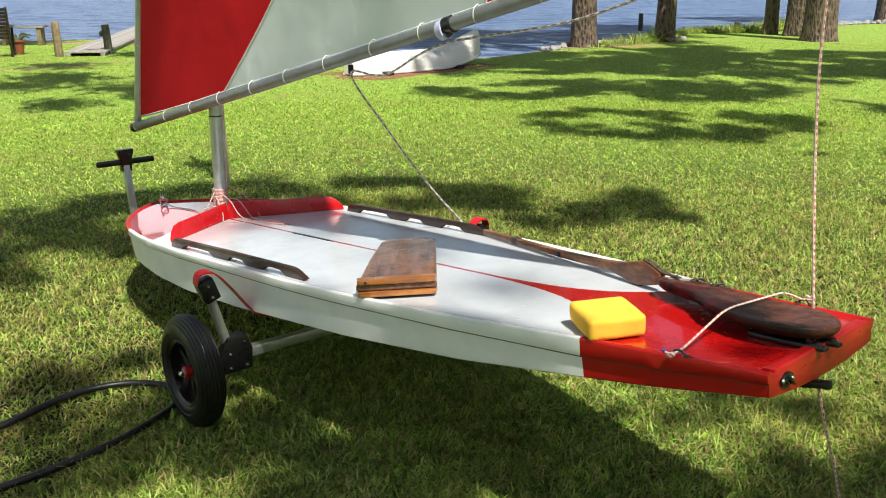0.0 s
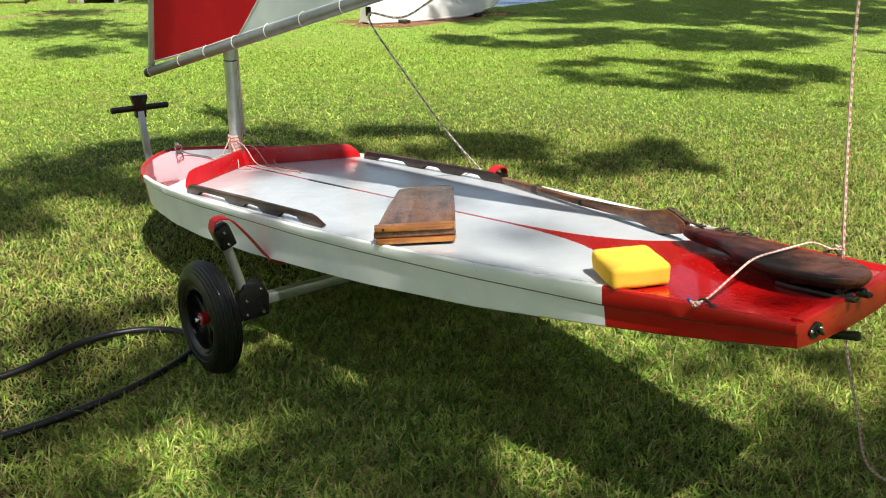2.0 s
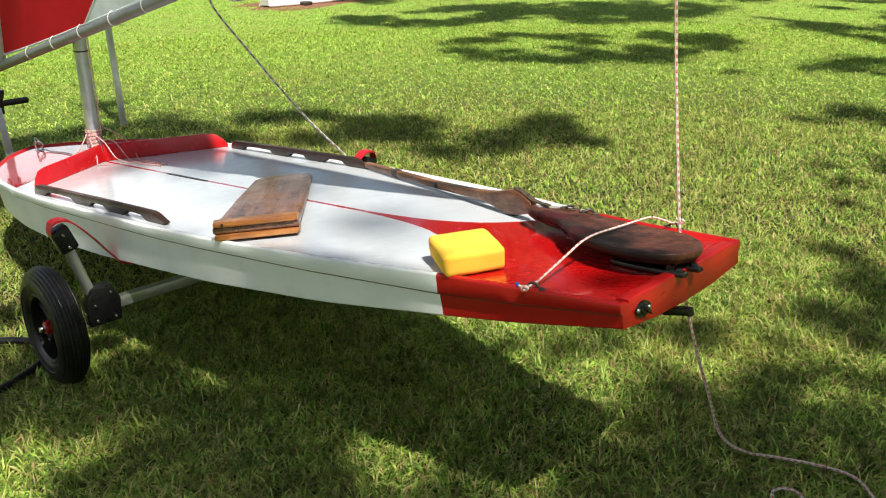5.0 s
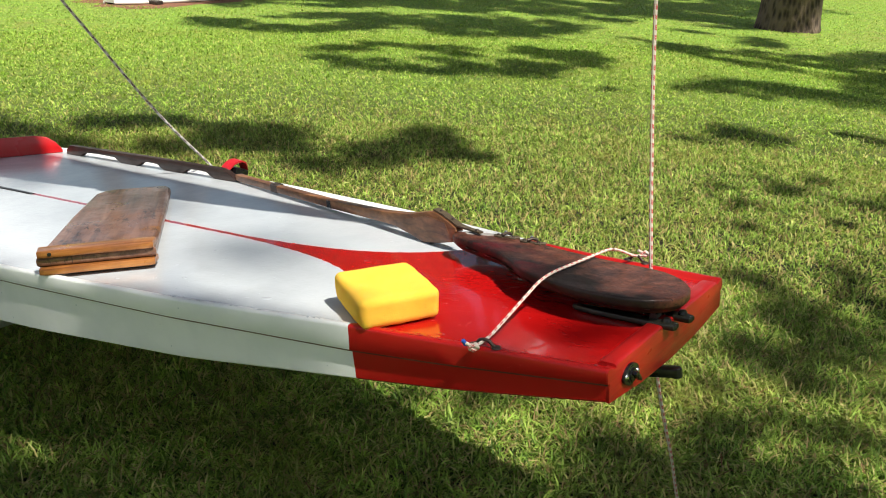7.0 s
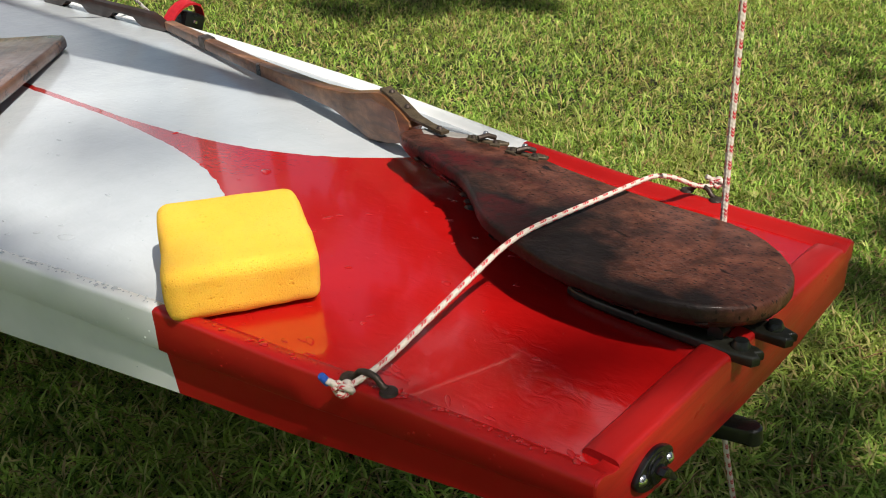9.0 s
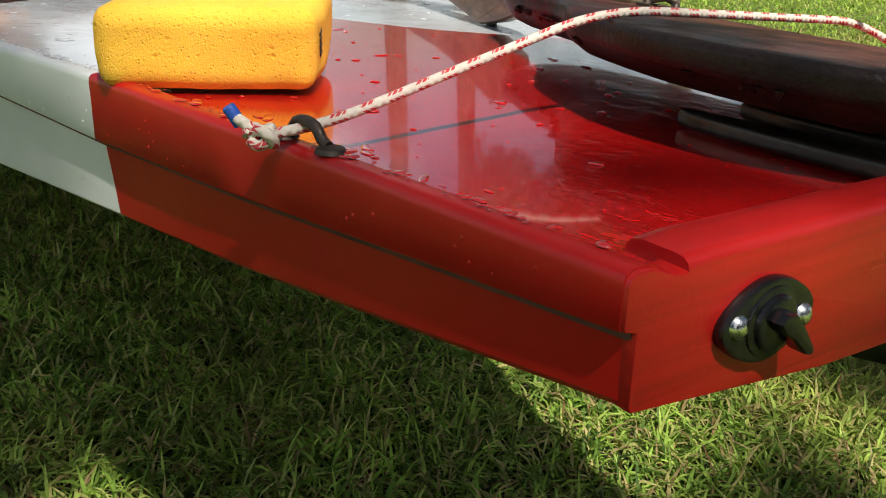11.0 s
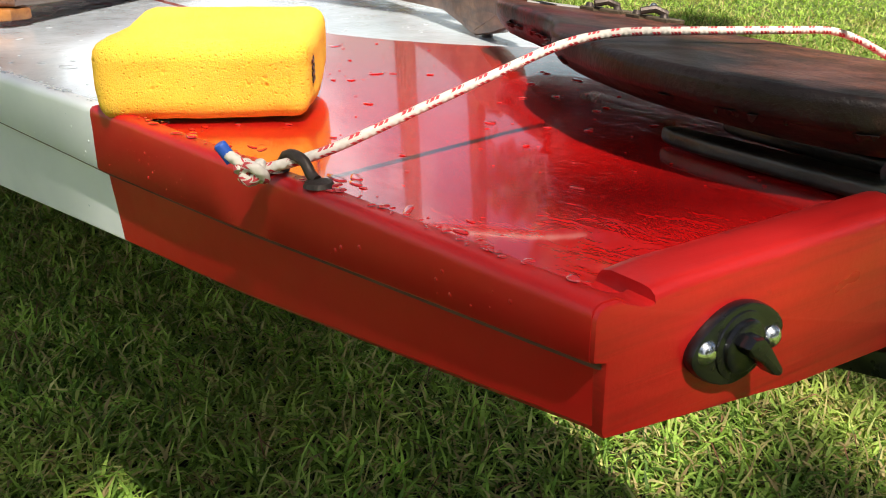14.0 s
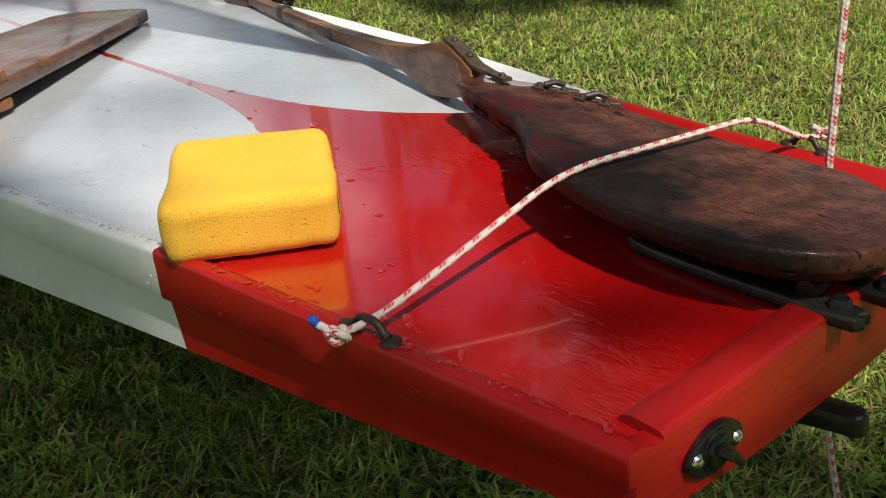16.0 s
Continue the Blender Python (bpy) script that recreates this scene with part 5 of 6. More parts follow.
# ---- launching trolley ----
def build_trolley():
    cart = thing("launching_trolley", "aluminium launching trolley with black pneumatic wheels under the boat", "boat trolley", pose(-0.343, 3.300, 0.0, 0, 0, 129.4))
    part("axle", box((0.038, 1.20, 0.038), pose(0, 0, 0.222), 0.005, 2), ALU, cart, "aluminium axle tube")
    part("tongue", tube(curve([(0.0, 0, 0.235), (0.9, 0.05, 0.235), (1.6, 0.11, 0.215), (1.90, 0.138, 0.20), (2.005, 0.146, 0.225), (2.042, 0.146, 0.31)], 0.05), 0.019, 12), ALU, cart, "aluminium towing tube")
    part("handle_post", box((0.034, 0.036, 0.30), pose(2.070, 0.144, 0.400, 0, 13.4, 0), 0.004, 2), ALU, cart, "square aluminium handle post")
    grip = part("handle_head", prism([(-0.028, -0.07), (0.028, -0.07), (0.031, 0.0), (0.044, 0.036), (0.044, 0.052), (-0.044, 0.052), (-0.044, 0.036), (-0.031, 0.0)], -0.026, 0.026, 0.008, 2, pose(2.112, 0.140, 0.575, 90, 0, 90)), PLASTIC, cart, "black moulded handle head")
    part("cross_bar", tube([(2.108, 0.300, 0.556), (2.108, 0.295, 0.556), (2.108, -0.015, 0.557), (2.108, -0.020, 0.557)], [0.012, 0.0165, 0.0165, 0.012], 12), RUBBER, grip, "black rubber handle bar")
    for sd in (1, -1):
        drop = 0.0 if sd == 1 else -0.022
        wheel = part("wheel", tyre(), RUBBER, cart, "black pneumatic tyre on a spoked rim", pose(0, sd * 0.705, 0.205, 90 * sd, 0, 0) @ pose(0, 0, 0, 180, 0, 0))
        rim = part("rim", lathe([(0.125, -0.034), (0.118, -0.040), (0.108, -0.034), (0.104, 0.0), (0.108, 0.034), (0.118, 0.040), (0.125, 0.034), (0.125, -0.034)], 32), PLASTIC, wheel, "black plastic rim")
        for k in range(8):
            part("spoke", prism([(0.02, -0.012), (0.108, -0.007), (0.108, 0.007), (0.02, 0.012)], -0.010, 0.010, 0.003, 1, pose(0, 0, 0, 0, 0, k * 45 + 12)), PLASTIC, wheel)
        part("hub", lathe([(0, 0.034), (0.019, 0.034), (0.023, 0.030), (0.023, -0.030), (0.019, -0.034), (0, -0.034)], 20), HUBRED, wheel, "red hub")
        part("axle_nut", lathe([(0, 0.050), (0.008, 0.050), (0.010, 0.046), (0.010, 0.036), (0.014, 0.035), (0.014, -0.035), (0.010, -0.036), (0.010, -0.046), (0.008, -0.050), (0, -0.050)], 12), STEEL, wheel, "bright axle nut")
        part("valve", tube([(0.098, 0.02, -0.03), (0.102, 0.02, -0.055)], 0.004, 8), STEEL, wheel)
        # bracket, leaning post and cradle clamp
        br = part("bracket", prism([(-0.055, -0.060), (0.055, -0.060), (0.060, 0.02), (0.035, 0.075), (-0.035, 0.075), (-0.060, 0.02)], -0.030, 0.030, 0.008, 2, pose(0, sd * 0.542, 0.225, 90, 0, 90)), PLASTIC, cart, "black moulded axle bracket")
        for u, v in ((-0.035, -0.04), (0.035, -0.04), (0.035, 0.015), (-0.03, 0.05)):
            part("bolt", lathe([(0, 0.005), (0.004, 0.005), (0.006, 0), (0, 0)], 10, pose(-0.032, sd * 0.542 + u * 0.9, 0.225 + v, 0, -90, 0)), STEEL, br)
        part("post", tube([(0, sd * 0.570, 0.275), (0, sd * 0.624, 0.475 + drop)], 0.0175, 12), ALU, cart, "leaning aluminium cradle post")
        cl = part("clamp", box((0.056, 0.060, 0.085), pose(0, sd * 0.628, 0.490 + drop, sd * -20, 0, 0), 0.010, 2), PLASTIC, cart, "black cradle clamp")
        for v in (-0.025, 0.02):
            part("bolt", lathe([(0, 0.005), (0.004, 0.005), (0.006, 0), (0, 0)], 10, pose(-0.030, sd * (0.628 + v * 0.3), 0.490 + drop + v, 0, -90, 0)), STEEL, cl)
        # red sling from the clamp under the hull
        line = curve([(0.0, sd * 0.668, 0.515 + drop), (0.0, sd * 0.660, 0.545 + drop), (0.0, sd * 0.628, 0.553 + drop), (0.0, sd * 0.590, 0.534 + drop), (0.0, sd * 0.530, 0.462 + drop), (0.0, sd * 0.475, 0.385), (0.0, sd * 0.43, 0.348), (0, sd * 0.25, 0.332), (0, 0, 0.326)], 0.025)
        bm = strip([[(w, p.y, p.z + t) for w, t in ((-0.022, 0), (0.022, 0), (0.022, 0.006), (-0.022, 0.006))] for p in line])
        part("sling", bm, STRAP, cart, "red webbing sling holding the hull")
    return cart


def tyre():
    """A ribbed tyre turned round z."""
    prof = []
    R0, w = 0.205, 0.049
    for i in range(97):
        a = -0.62 * math.pi + i / 96 * 1.24 * math.pi
        r = R0 - 0.058 + 0.058 * math.cos(a) ** 1 if abs(a) < math.pi / 2 else R0 - 0.058 + 0.05 * math.cos(a)
        z = w * math.sin(a) if abs(a) < math.pi / 2 else w * math.sin(a) * 0.95
        if abs(a) < 1.05:
            r -= 0.0060 * (0.5 + 0.5 * math.cos(a * 27))
        prof.append((r, z))
    prof = [(0.120, prof[0][1] * 0.8)] + prof + [(0.120, prof[-1][1] * 0.8)]
    return lathe(prof, 64)


build_trolley()

# ---- hose, post, things on the shore ----
rope("garden_hose", [(-2.6, 2.60, 0.03), (-1.95, 2.58, 0.03), (-1.60, 2.70, 0.035), (-1.42, 2.98, 0.035), (-1.27, 3.09, 0.035), (-1.12, 3.10, 0.035), (-1.02, 3.04, 0.035), (-0.99, 2.93, 0.03), (-1.05, 2.77, 0.03), (-1.15, 2.60, 0.03), (-1.30, 2.43, 0.03), (-1.55, 2.22, 0.03), (-2.0, 1.9, 0.03)],
     0.0130, HOSE, "thick black rubber hose lying on the grass", "hose", 0.03, 12)
bm = tube([(-1.72, 6.72, -0.05), (-1.735, 6.74, 1.0), (-1.74, 6.75, 2.1)], 0.024, 10)
solid("steel_pole", bm, SPAR, "slim grey metal pole standing in the lawn", "pole")


def build_kayak():
    k = thing("upturned_dinghy", "white plastic boat hull lying bottom up on bare mulch", "boat", pose(-0.60, 15.95, 0.0, 0, 0, 46))
    L, secs = 3.1, []
    for i in range(41):
        t = i / 40
        x = (t - 0.5) * L
        w = 0.40 * (math.sin(math.pi * (0.03 + 0.94 * t)) ** 0.55)
        h = 0.30 + 0.16 * (2 * t - 1) ** 2 * (1 if t > 0.5 else 0.4)
        z0 = 0.03 + (0.22 * max(0, t - 0.6) ** 1.5 * 3)
        ring = []
        for j in range(13):
            a = math.pi * j / 12
            ring.append((x, w * math.cos(a), z0 + h * math.sin(a) ** 0.75))
        secs.append(ring)
    part("shell", strip(secs), HULLWHITE, k, "white moulded hull shell")
    for sd in (1, -1):
        part("gunwale", tube([(q[0 if sd == 1 else -1][0], q[0 if sd == 1 else -1][1], q[0][2]) for q in secs], 0.022, 8), HULLWHITE, k, "rounded white gunwale")
    part("keel", tube([(q[6][0], 0, q[6][2] + 0.004) for q in secs[2:-2]], 0.012, 6), HULLWHITE, k)
    part("scupper", lathe([(0, 0.002), (0.05, 0.002), (0.06, -0.01), (0, -0.01)], 16, pose(0.35, -0.30, 0.27, 60, 0, 0)), HULLWHITE, k)
    # two dark bearers under it
    for x in (-1.0, 0.7):
        part("bearer", box((0.14, 0.9, 0.06), pose(x, 0, 0.03), 0.01, 1), DARKWOOD, k, "dark timber bearer")
    return k


build_kayak()


def build_post(x, y, h, r, material, label, lean=0, name="wooden_post", category="post", group="posts by the boardwalk", z=-0.1):
    ob = thing(name, label, category, pose(x, y, 0, 0, lean, 0), group)
    part("shaft", tube([(0, 0, z), (0.003, 0, h * 0.5), (0.0, 0.004, h - 0.012), (0, 0.004, h)], [r, r * 0.98, r * 0.97, r * 0.86], 12), material, ob)
    return ob


build_post(-8.15, 18.80, 0.70, 0.085, POSTWOOD, "squat weathered timber post, yellowed with lichen", -2)
p2 = build_post(-7.35, 19.45, 0.62, 0.085, MOSSPOST, "squat dark mossy timber post beside the boardwalk", -3)
part("knob", lathe([(0, 0.05), (0.05, 0.045), (0.06, 0), (0, 0)], 12, pose(-0.07, -0.05, 0.44, 0, -70, 0)), MOSSPOST, p2)
build_post(6.45, 31.2, 0.42, 0.08, MOSSPOST, "green mossy pile standing in the lake", 0, "mooring_pile", "pile", "piles in the lake", -0.6)
build_post(9.1, 29.2, 0.22, 0.10, MOSSPOST, "short mossy pile stump in the shallows", 0, "mooring_pile", "pile", "piles in the lake", -0.6)


def build_boardwalk():
    w = thing("boardwalk", "grey weathered plank walkway leading to the lake", "walkway", pose(-7.62, 18.85, 0.0, 0, 0, 101.5), kind="structure")
    for y in (-0.34, 0.34):
        part("stringer", box((14.0, 0.09, 0.10), pose(7.0, y, 0.02), 0.008, 1), GREYWOOD, w)
    b = box((0.138, 0.84, 0.04), None, 0.006, 1)
    me = mesh_of("plank", b, GREYWOOD)
    for i in range(94):
        ob = new("plank", me)
        ob.parent = w
        ob.matrix_basis = pose(0.07 + i * 0.149, 0, 0.088 + rnd.uniform(-0.003, 0.003), 0, 0, rnd.uniform(-0.4, 0.4))
    return w


build_boardwalk()


def build_chair():
    c = thing("garden_chair", "dark slatted wooden garden chair facing the lake", "chair", pose(-9.42, 18.75, 0, 0, 0, 20))
    for i in range(9):
        part("back_slat", box((0.56, 0.022, 0.062), pose(0, -0.16 - 0.018 * i, 0.40 + i * 0.070, 16, 0, 0), 0.005, 1), DARKWOOD, c)
    for i in range(6):
        part("seat_slat", box((0.56, 0.07, 0.022), pose(0, -0.10 + i * 0.085, 0.38 + i * 0.006), 0.005, 1), DARKWOOD, c)
    for sx in (-0.30, 0.30):
        part("back_leg", box((0.05, 0.06, 1.05), pose(sx, -0.22, 0.50, 14, 0, 0), 0.008, 1), DARKWOOD, c)
        part("front_leg", box((0.05, 0.06, 0.58), pose(sx, 0.34, 0.29), 0.008, 1), DARKWOOD, c)
        part("arm", box((0.085, 0.66, 0.026), pose(sx, 0.07, 0.60, 3, 0, 0), 0.008, 1), DARKWOOD, c)
    return c


build_chair()


def build_pot(x, y):
    p = thing("potted_plant", "terracotta pot with a spiky green plant", "potted plant", pose(x, y, 0) @ Matrix.Scale(0.72, 4))
    part("pot", lathe([(0, 0.02), (0.13, 0.02), (0.19, 0.36), (0.22, 0.37), (0.22, 0.43), (0.19, 0.43), (0.18, 0.38), (0, 0.38)], 24), TERRACOTTA, p)
    r = random.Random(8)
    for i in range(16):
        a, s = r.uniform(0, 6.28), r.uniform(0.25, 0.48)
        pts = [Vector((0.05 * math.cos(a), 0.05 * math.sin(a), 0.38)) + Vector((math.cos(a) * s * t, math.sin(a) * s * t, s * (1.5 * t - 1.2 * t * t))) for t in (0, 0.3, 0.6, 0.85, 1.0)]
        part("leaf", tube(pts, [0.018, 0.024, 0.020, 0.012, 0.002], 5), LEAF, p)
    return p


build_pot(-9.27, 19.4)


def build_bench():
    b = thing("plank_bench", "weathered plank bench standing at the water's edge", "bench", pose(-10.5, 22.3, 0, 0, 0, 6))
    part("seat", box((1.1, 0.38, 0.05), pose(0, 0, 0.44), 0.008, 1), GREYWOOD, b)
    for x in (-0.42, 0.42):
        part("leg", box((0.10, 0.32, 0.42), pose(x, 0, 0.21), 0.008, 1), POSTWOOD, b)
    return b


build_bench()
bm = tube([(2.6, 21.55, 0.02), (3.6, 22.3, 0.03), (5.0, 23.3, 0.02), (6.2, 24.2, 0.02)], 0.07, 10)
solid("shore_log", bm, GREYWOOD, "pale driftwood log edging the shore", "log")


def shore_rocks():
    r = random.Random(21)
    bm = bmesh.new()
    for i in range(150):
        x = r.uniform(12.5, 17.5) if i < 120 else r.uniform(2.0, 3.0)
        s = r.uniform(0.05, 0.20) * (1 if x > 10 else 0.6)
        tmp = bmesh.new()
        bmesh.ops.create_icosphere(tmp, subdivisions=2, radius=s)
        off = Vector((r.random(), r.random(), r.random())) * 50
        for v in tmp.verts:
            v.co *= 0.8 + 0.5 * noise.noise(v.co / s * 0.9 + off)
            v.co.z *= 0.65
        tmp.transform(Matrix.Translation((x, shore_y(x) + r.uniform(-0.5, 0.4), s * 0.15)))
        join(bm, tmp)
    ob = new("shore_rocks", mesh_of("shore_rocks", bm, STONE))
    tagged(ob, "grey stones heaped along the waterline", "rocks", kind="stuff")


shore_rocks()


# ---- trees ----
def leaf_mesh(name, seed, count=310, leaf=0.31):
    """A loose clump of small leaf sprays inside a unit ball, uneven in outline."""
    r = np.random.RandomState(seed)
    d = r.normal(size=(count, 3))
    d /= np.linalg.norm(d, axis=1)[:, None]
    p = d * (r.rand(count, 1) ** 0.45) * (0.75 + 0.35 * np.sin(d[:, :1] * 3 + seed) * np.cos(d[:, 1:2] * 4 + seed))
    a = r.normal(size=(count, 3))
    a /= np.linalg.norm(a, axis=1)[:, None]
    b = np.cross(a, r.normal(size=(count, 3)))
    b /= np.linalg.norm(b, axis=1)[:, None]
    s = leaf * (0.5 + r.rand(count, 1))
    v = np.stack([p - a * s * 0.5, p + b * s * 0.22, p + a * s * 0.5, p - b * s * 0.22], 1).reshape(-1, 3)
    me = bpy.data.meshes.new(name)
    me.from_pydata(v.tolist(), [], (np.arange(count * 4).reshape(-1, 4)).tolist())
    me.materials.append(LEAF)
    return me


CLUMPS = [leaf_mesh("clump", k) for k in range(4)]


def build_tree(x, y, height, r0, clumps, seed=1, label="tall pine with thick plated bark", flare=1.16, twig=0.011):
    """Trunk with flared foot, limbs to each clump, and a loose crown. clumps: (x, y, z, radius) in the world."""
    r = random.Random(seed)
    t = thing("pine_tree", label, "tree", pose(x, y, 0))
    n, rings = 22, []
    bm = bmesh.new()
    levels = [-0.1, 0.0, 0.1, 0.25, 0.5, 0.9, 1.5, 2.5, 4, 6, 8, 10, height]
    lean = Vector((r.uniform(-0.02, 0.02), r.uniform(-0.02, 0.02), 1))
    for z in levels:
        rad = r0 * (1 - 0.72 * max(0, z) / height) * (1 + (flare - 1) * math.exp(-max(0, z) / 0.22))
        ring = []
        for k in range(n):
            a = k * math.tau / n
            w = 1 + 0.05 * math.sin(5 * a + seed) + 0.05 * math.exp(-max(0, z) / 0.3) * math.sin(4 * a + seed * 2) + 0.03 * noise.noise(Vector((math.cos(a) * 2, math.sin(a) * 2, z * 1.3 + seed)))
            ring.append(bm.verts.new((lean.x * z + rad * w * math.cos(a), lean.y * z + rad * w * math.sin(a), z)))
        rings.append(ring)
    for a, b in zip(rings, rings[1:]):
        for k in range(n):
            bm.faces.new((a[k], a[(k + 1) % n], b[(k + 1) % n], b[k]))
    bm.faces.new(rings[-1])
    part("trunk", bm, BARK, t, "straight trunk with grey-brown plated bark")
    hubs = []
    for cx, cy, cz, cr in sorted(clumps, key=lambda q: -q[3]):
        c = Vector((cx - x, cy - y, cz))
        if len(hubs) < 5:                                   # main limbs spring from the trunk
            st, girth = Vector((lean.x, lean.y, 1)) * min(height - 0.5, max(3.0, cz - 0.45 * Vector((c.x, c.y, 0)).length - 0.5)), 0.032
        else:                                               # twigs spring from the nearest limb's end
            st, girth = min(hubs, key=lambda h: (h - c).length), twig
        hubs.append(c)
        mid = st.lerp(c, 0.5) + Vector((r.uniform(-0.2, 0.2), r.uniform(-0.2, 0.2), 0.3 if girth > 0.02 else 0.08))
        part("limb", tube(curve([st, mid, c], 0.3), girth * 0.55, 5), BARK, t)
        ob = new("leaf_clump", CLUMPS[r.randrange(4)])
        ob.parent = t
        ob.matrix_basis = Matrix.Translation(c) @ pose(0, 0, 0, r.uniform(0, 360), r.uniform(0, 360), r.uniform(0, 360)) @ Matrix.Diagonal((cr * r.uniform(0.75, 1.4), cr * r.uniform(0.6, 1.15), cr, 1))
    return t


def over(gx, gy, z, rad):
    """A clump whose shade falls at (gx, gy) on the lawn."""
    return (gx + SLANT.x * z, gy + SLANT.y * z, z, rad)


def above(lx, ly, h, rad):
    """A high clump whose soft shade falls on the deck, given in the boat's own frame."""
    p = BOAT @ Vector((lx, ly, 0.0)) + SLANT * h
    return (p.x, p.y, p.z, rad)


def crown(x, y, z, spread, count, seed, rad=(0.9, 1.6)):
    r = random.Random(seed)
    return [(x + r.gauss(0, spread * 0.55), y + r.gauss(0, spread * 0.55), z + r.uniform(-2.5, 2.5), r.uniform(*rad)) for _ in range(count)]


def shade_patch(cx, cy, rx, ry, count, z, rad, seed):
    """Clumps whose dappled shade fills an oval of the lawn."""
    r = random.Random(seed)
    out = []
    for _ in range(count):
        a, k = r.uniform(0, math.tau), math.sqrt(r.random())
        out.append(over(cx + rx * k * math.cos(a), cy + ry * k * math.sin(a), z + r.uniform(-0.8, 0.8), r.uniform(*rad)))
    return out


# trees that stand by the lake
build_tree(-3.14, 21.5, 16, 0.26, crown(-3.0, 21.6, 12.5, 1.8, 8, 13), 13)
build_tree(-1.60, 22.0, 16, 0.24, crown(0.5, 22.4, 6.6, 1.7, 14, 14, (0.9, 1.3)) + crown(-1.0, 22.4, 12, 2.2, 8, 15), 14)
build_tree(3.13, 21.45, 16, 0.29, crown(2.6, 22.2, 6.6, 2.4, 16, 16, (0.9, 1.3)) + crown(3.1, 21.4, 12, 2.6, 12, 1), 1)
build_tree(5.47, 23.4, 15, 0.25, crown(5.8, 23.4, 7.0, 2.4, 14, 17, (0.9, 1.3)) + crown(5.5, 23.4, 12, 2.4, 10, 2), 2)
build_tree(9.2, 26.4, 15, 0.20, crown(9.2, 26.4, 12, 2.2, 8, 3), 3)
build_tree(9.70, 25.7, 17, 0.33, crown(9.7, 25.7, 13, 2.6, 8, 4), 4)
build_tree(9.45, 23.5, 17, 0.40, crown(9.5, 23.5, 13, 2.8, 10, 5), 5)
build_tree(15.9, 33.8, 16, 0.32, crown(15.9, 33.8, 12, 2.4, 8, 6), 6)
# trees on the lawn: the big one on the right, and those whose crowns shade the boat's surroundings
build_tree(8.35, 13.05, 17, 0.43, shade_patch(5.8, 17.4, 5.4, 2.8, 100, 10, (0.33, 1.04), 41) + shade_patch(7.4, 14.4, 1.728, 1.512, 10, 9, (0.39, 0.96), 42) + shade_patch(6.2, 11, 0.972, 2.16, 14, 9, (0.22, 0.64), 43) + crown(9.0, 12.5, 13, 2.5, 8, 7), 7)
build_tree(-9.70, 17.6, 16, 0.50, [over(-7.3, 16.8, 9, 1.2), over(-6.8, 19.6, 9, 1.1), over(-6.4, 14.6, 9, 1.1)] + crown(-9.5, 17.0, 12, 2.4, 8, 8), 8)
build_tree(9.6, 3.4, 16, 0.36, shade_patch(2.4, 13, 2.808, 1.35, 65, 9.5, (0.22, 0.68), 44) + shade_patch(2.4, 9.9, 1.62, 1.08, 41, 8.5, (0.17, 0.48), 45) + shade_patch(4.6, 8, 1.404, 0.54, 12, 8, (0.14, 0.4), 46) + shade_patch(0.9, 16.6, 1.512, 1.512, 15, 10.5, (0.33, 0.88), 47)
           + shade_patch(3, 4.7, 0.81, 0.54, 9, 7.3, (0.09, 0.22), 48) + shade_patch(2.65, 3.45, 0.75, 0.36, 20, 7.1, (0.06, 0.15), 49) + shade_patch(3.65, 4.2, 0.6, 0.45, 16, 7.3, (0.07, 0.18), 50) + shade_patch(3.9, 6.1, 1.0, 0.25, 14, 8, (0.10, 0.26), 61) + crown(10.6, 2.6, 12, 2.4, 7, 9, (0.5, 0.9)), 9)
build_tree(-6.3, 6.4, 16, 0.36, [over(-4.6, 13.2, 9, 1.0), over(-5.0, 11.4, 8.5, 0.9), over(-6.4, 13.4, 9, 1.0), over(-4.2, 12.2, 9, 0.7)] + crown(-6.8, 6.0, 12, 2.0, 6, 10), 10)
# shade beside the stern: place on the lawn, height and size of each clump
SHADE_STERN = [(0.78, 2.1, 7.2, 0.2), (0.84, 2.24, 7.2, 0.15), (0.93, 2.38, 7.2, 0.13), (0.7, 1.95, 7.2, 0.22), (0.9, 2.05, 7.2, 0.2), (0.85, 1.45, 7.5, 0.55), (1.15, 1.95, 7.2, 0.42), (1.6, 2.1, 7.2, 0.26), (1.6, 1, 7.5, 0.6), (1.85, 3, 7.2, 0.2), (0.95, 1.65, 7.3, 0.4), (0.9, 0.8, 7.5, 0.6), (1.45, 1.5, 7.3, 0.45), (1.08, 2.28, 7.2, 0.22), (1.05, 2.0, 7.2, 0.24), (1.25, 2.22, 7.2, 0.26), (1.1, 2.58, 7.2, 0.14), (1.38, 2.5, 7.2, 0.18), (1.5, 2.35, 7.2, 0.2), (1.02, 3.08, 6.8, 0.2), (0.8, 3.22, 6.8, 0.14), (1.3, 2.95, 6.8, 0.2), (1.07, 2.5, 6.8, 0.16), (1.22, 2.42, 6.8, 0.2), (2.09, 3.28, 7, 0.2), (2.19, 3.02, 7, 0.24), (2.52, 3.12, 7, 0.2), (1.89, 2.79, 7, 0.13), (1.26, 2.35, 7, 0.16), (1.83, 3.12, 7, 0.14)]
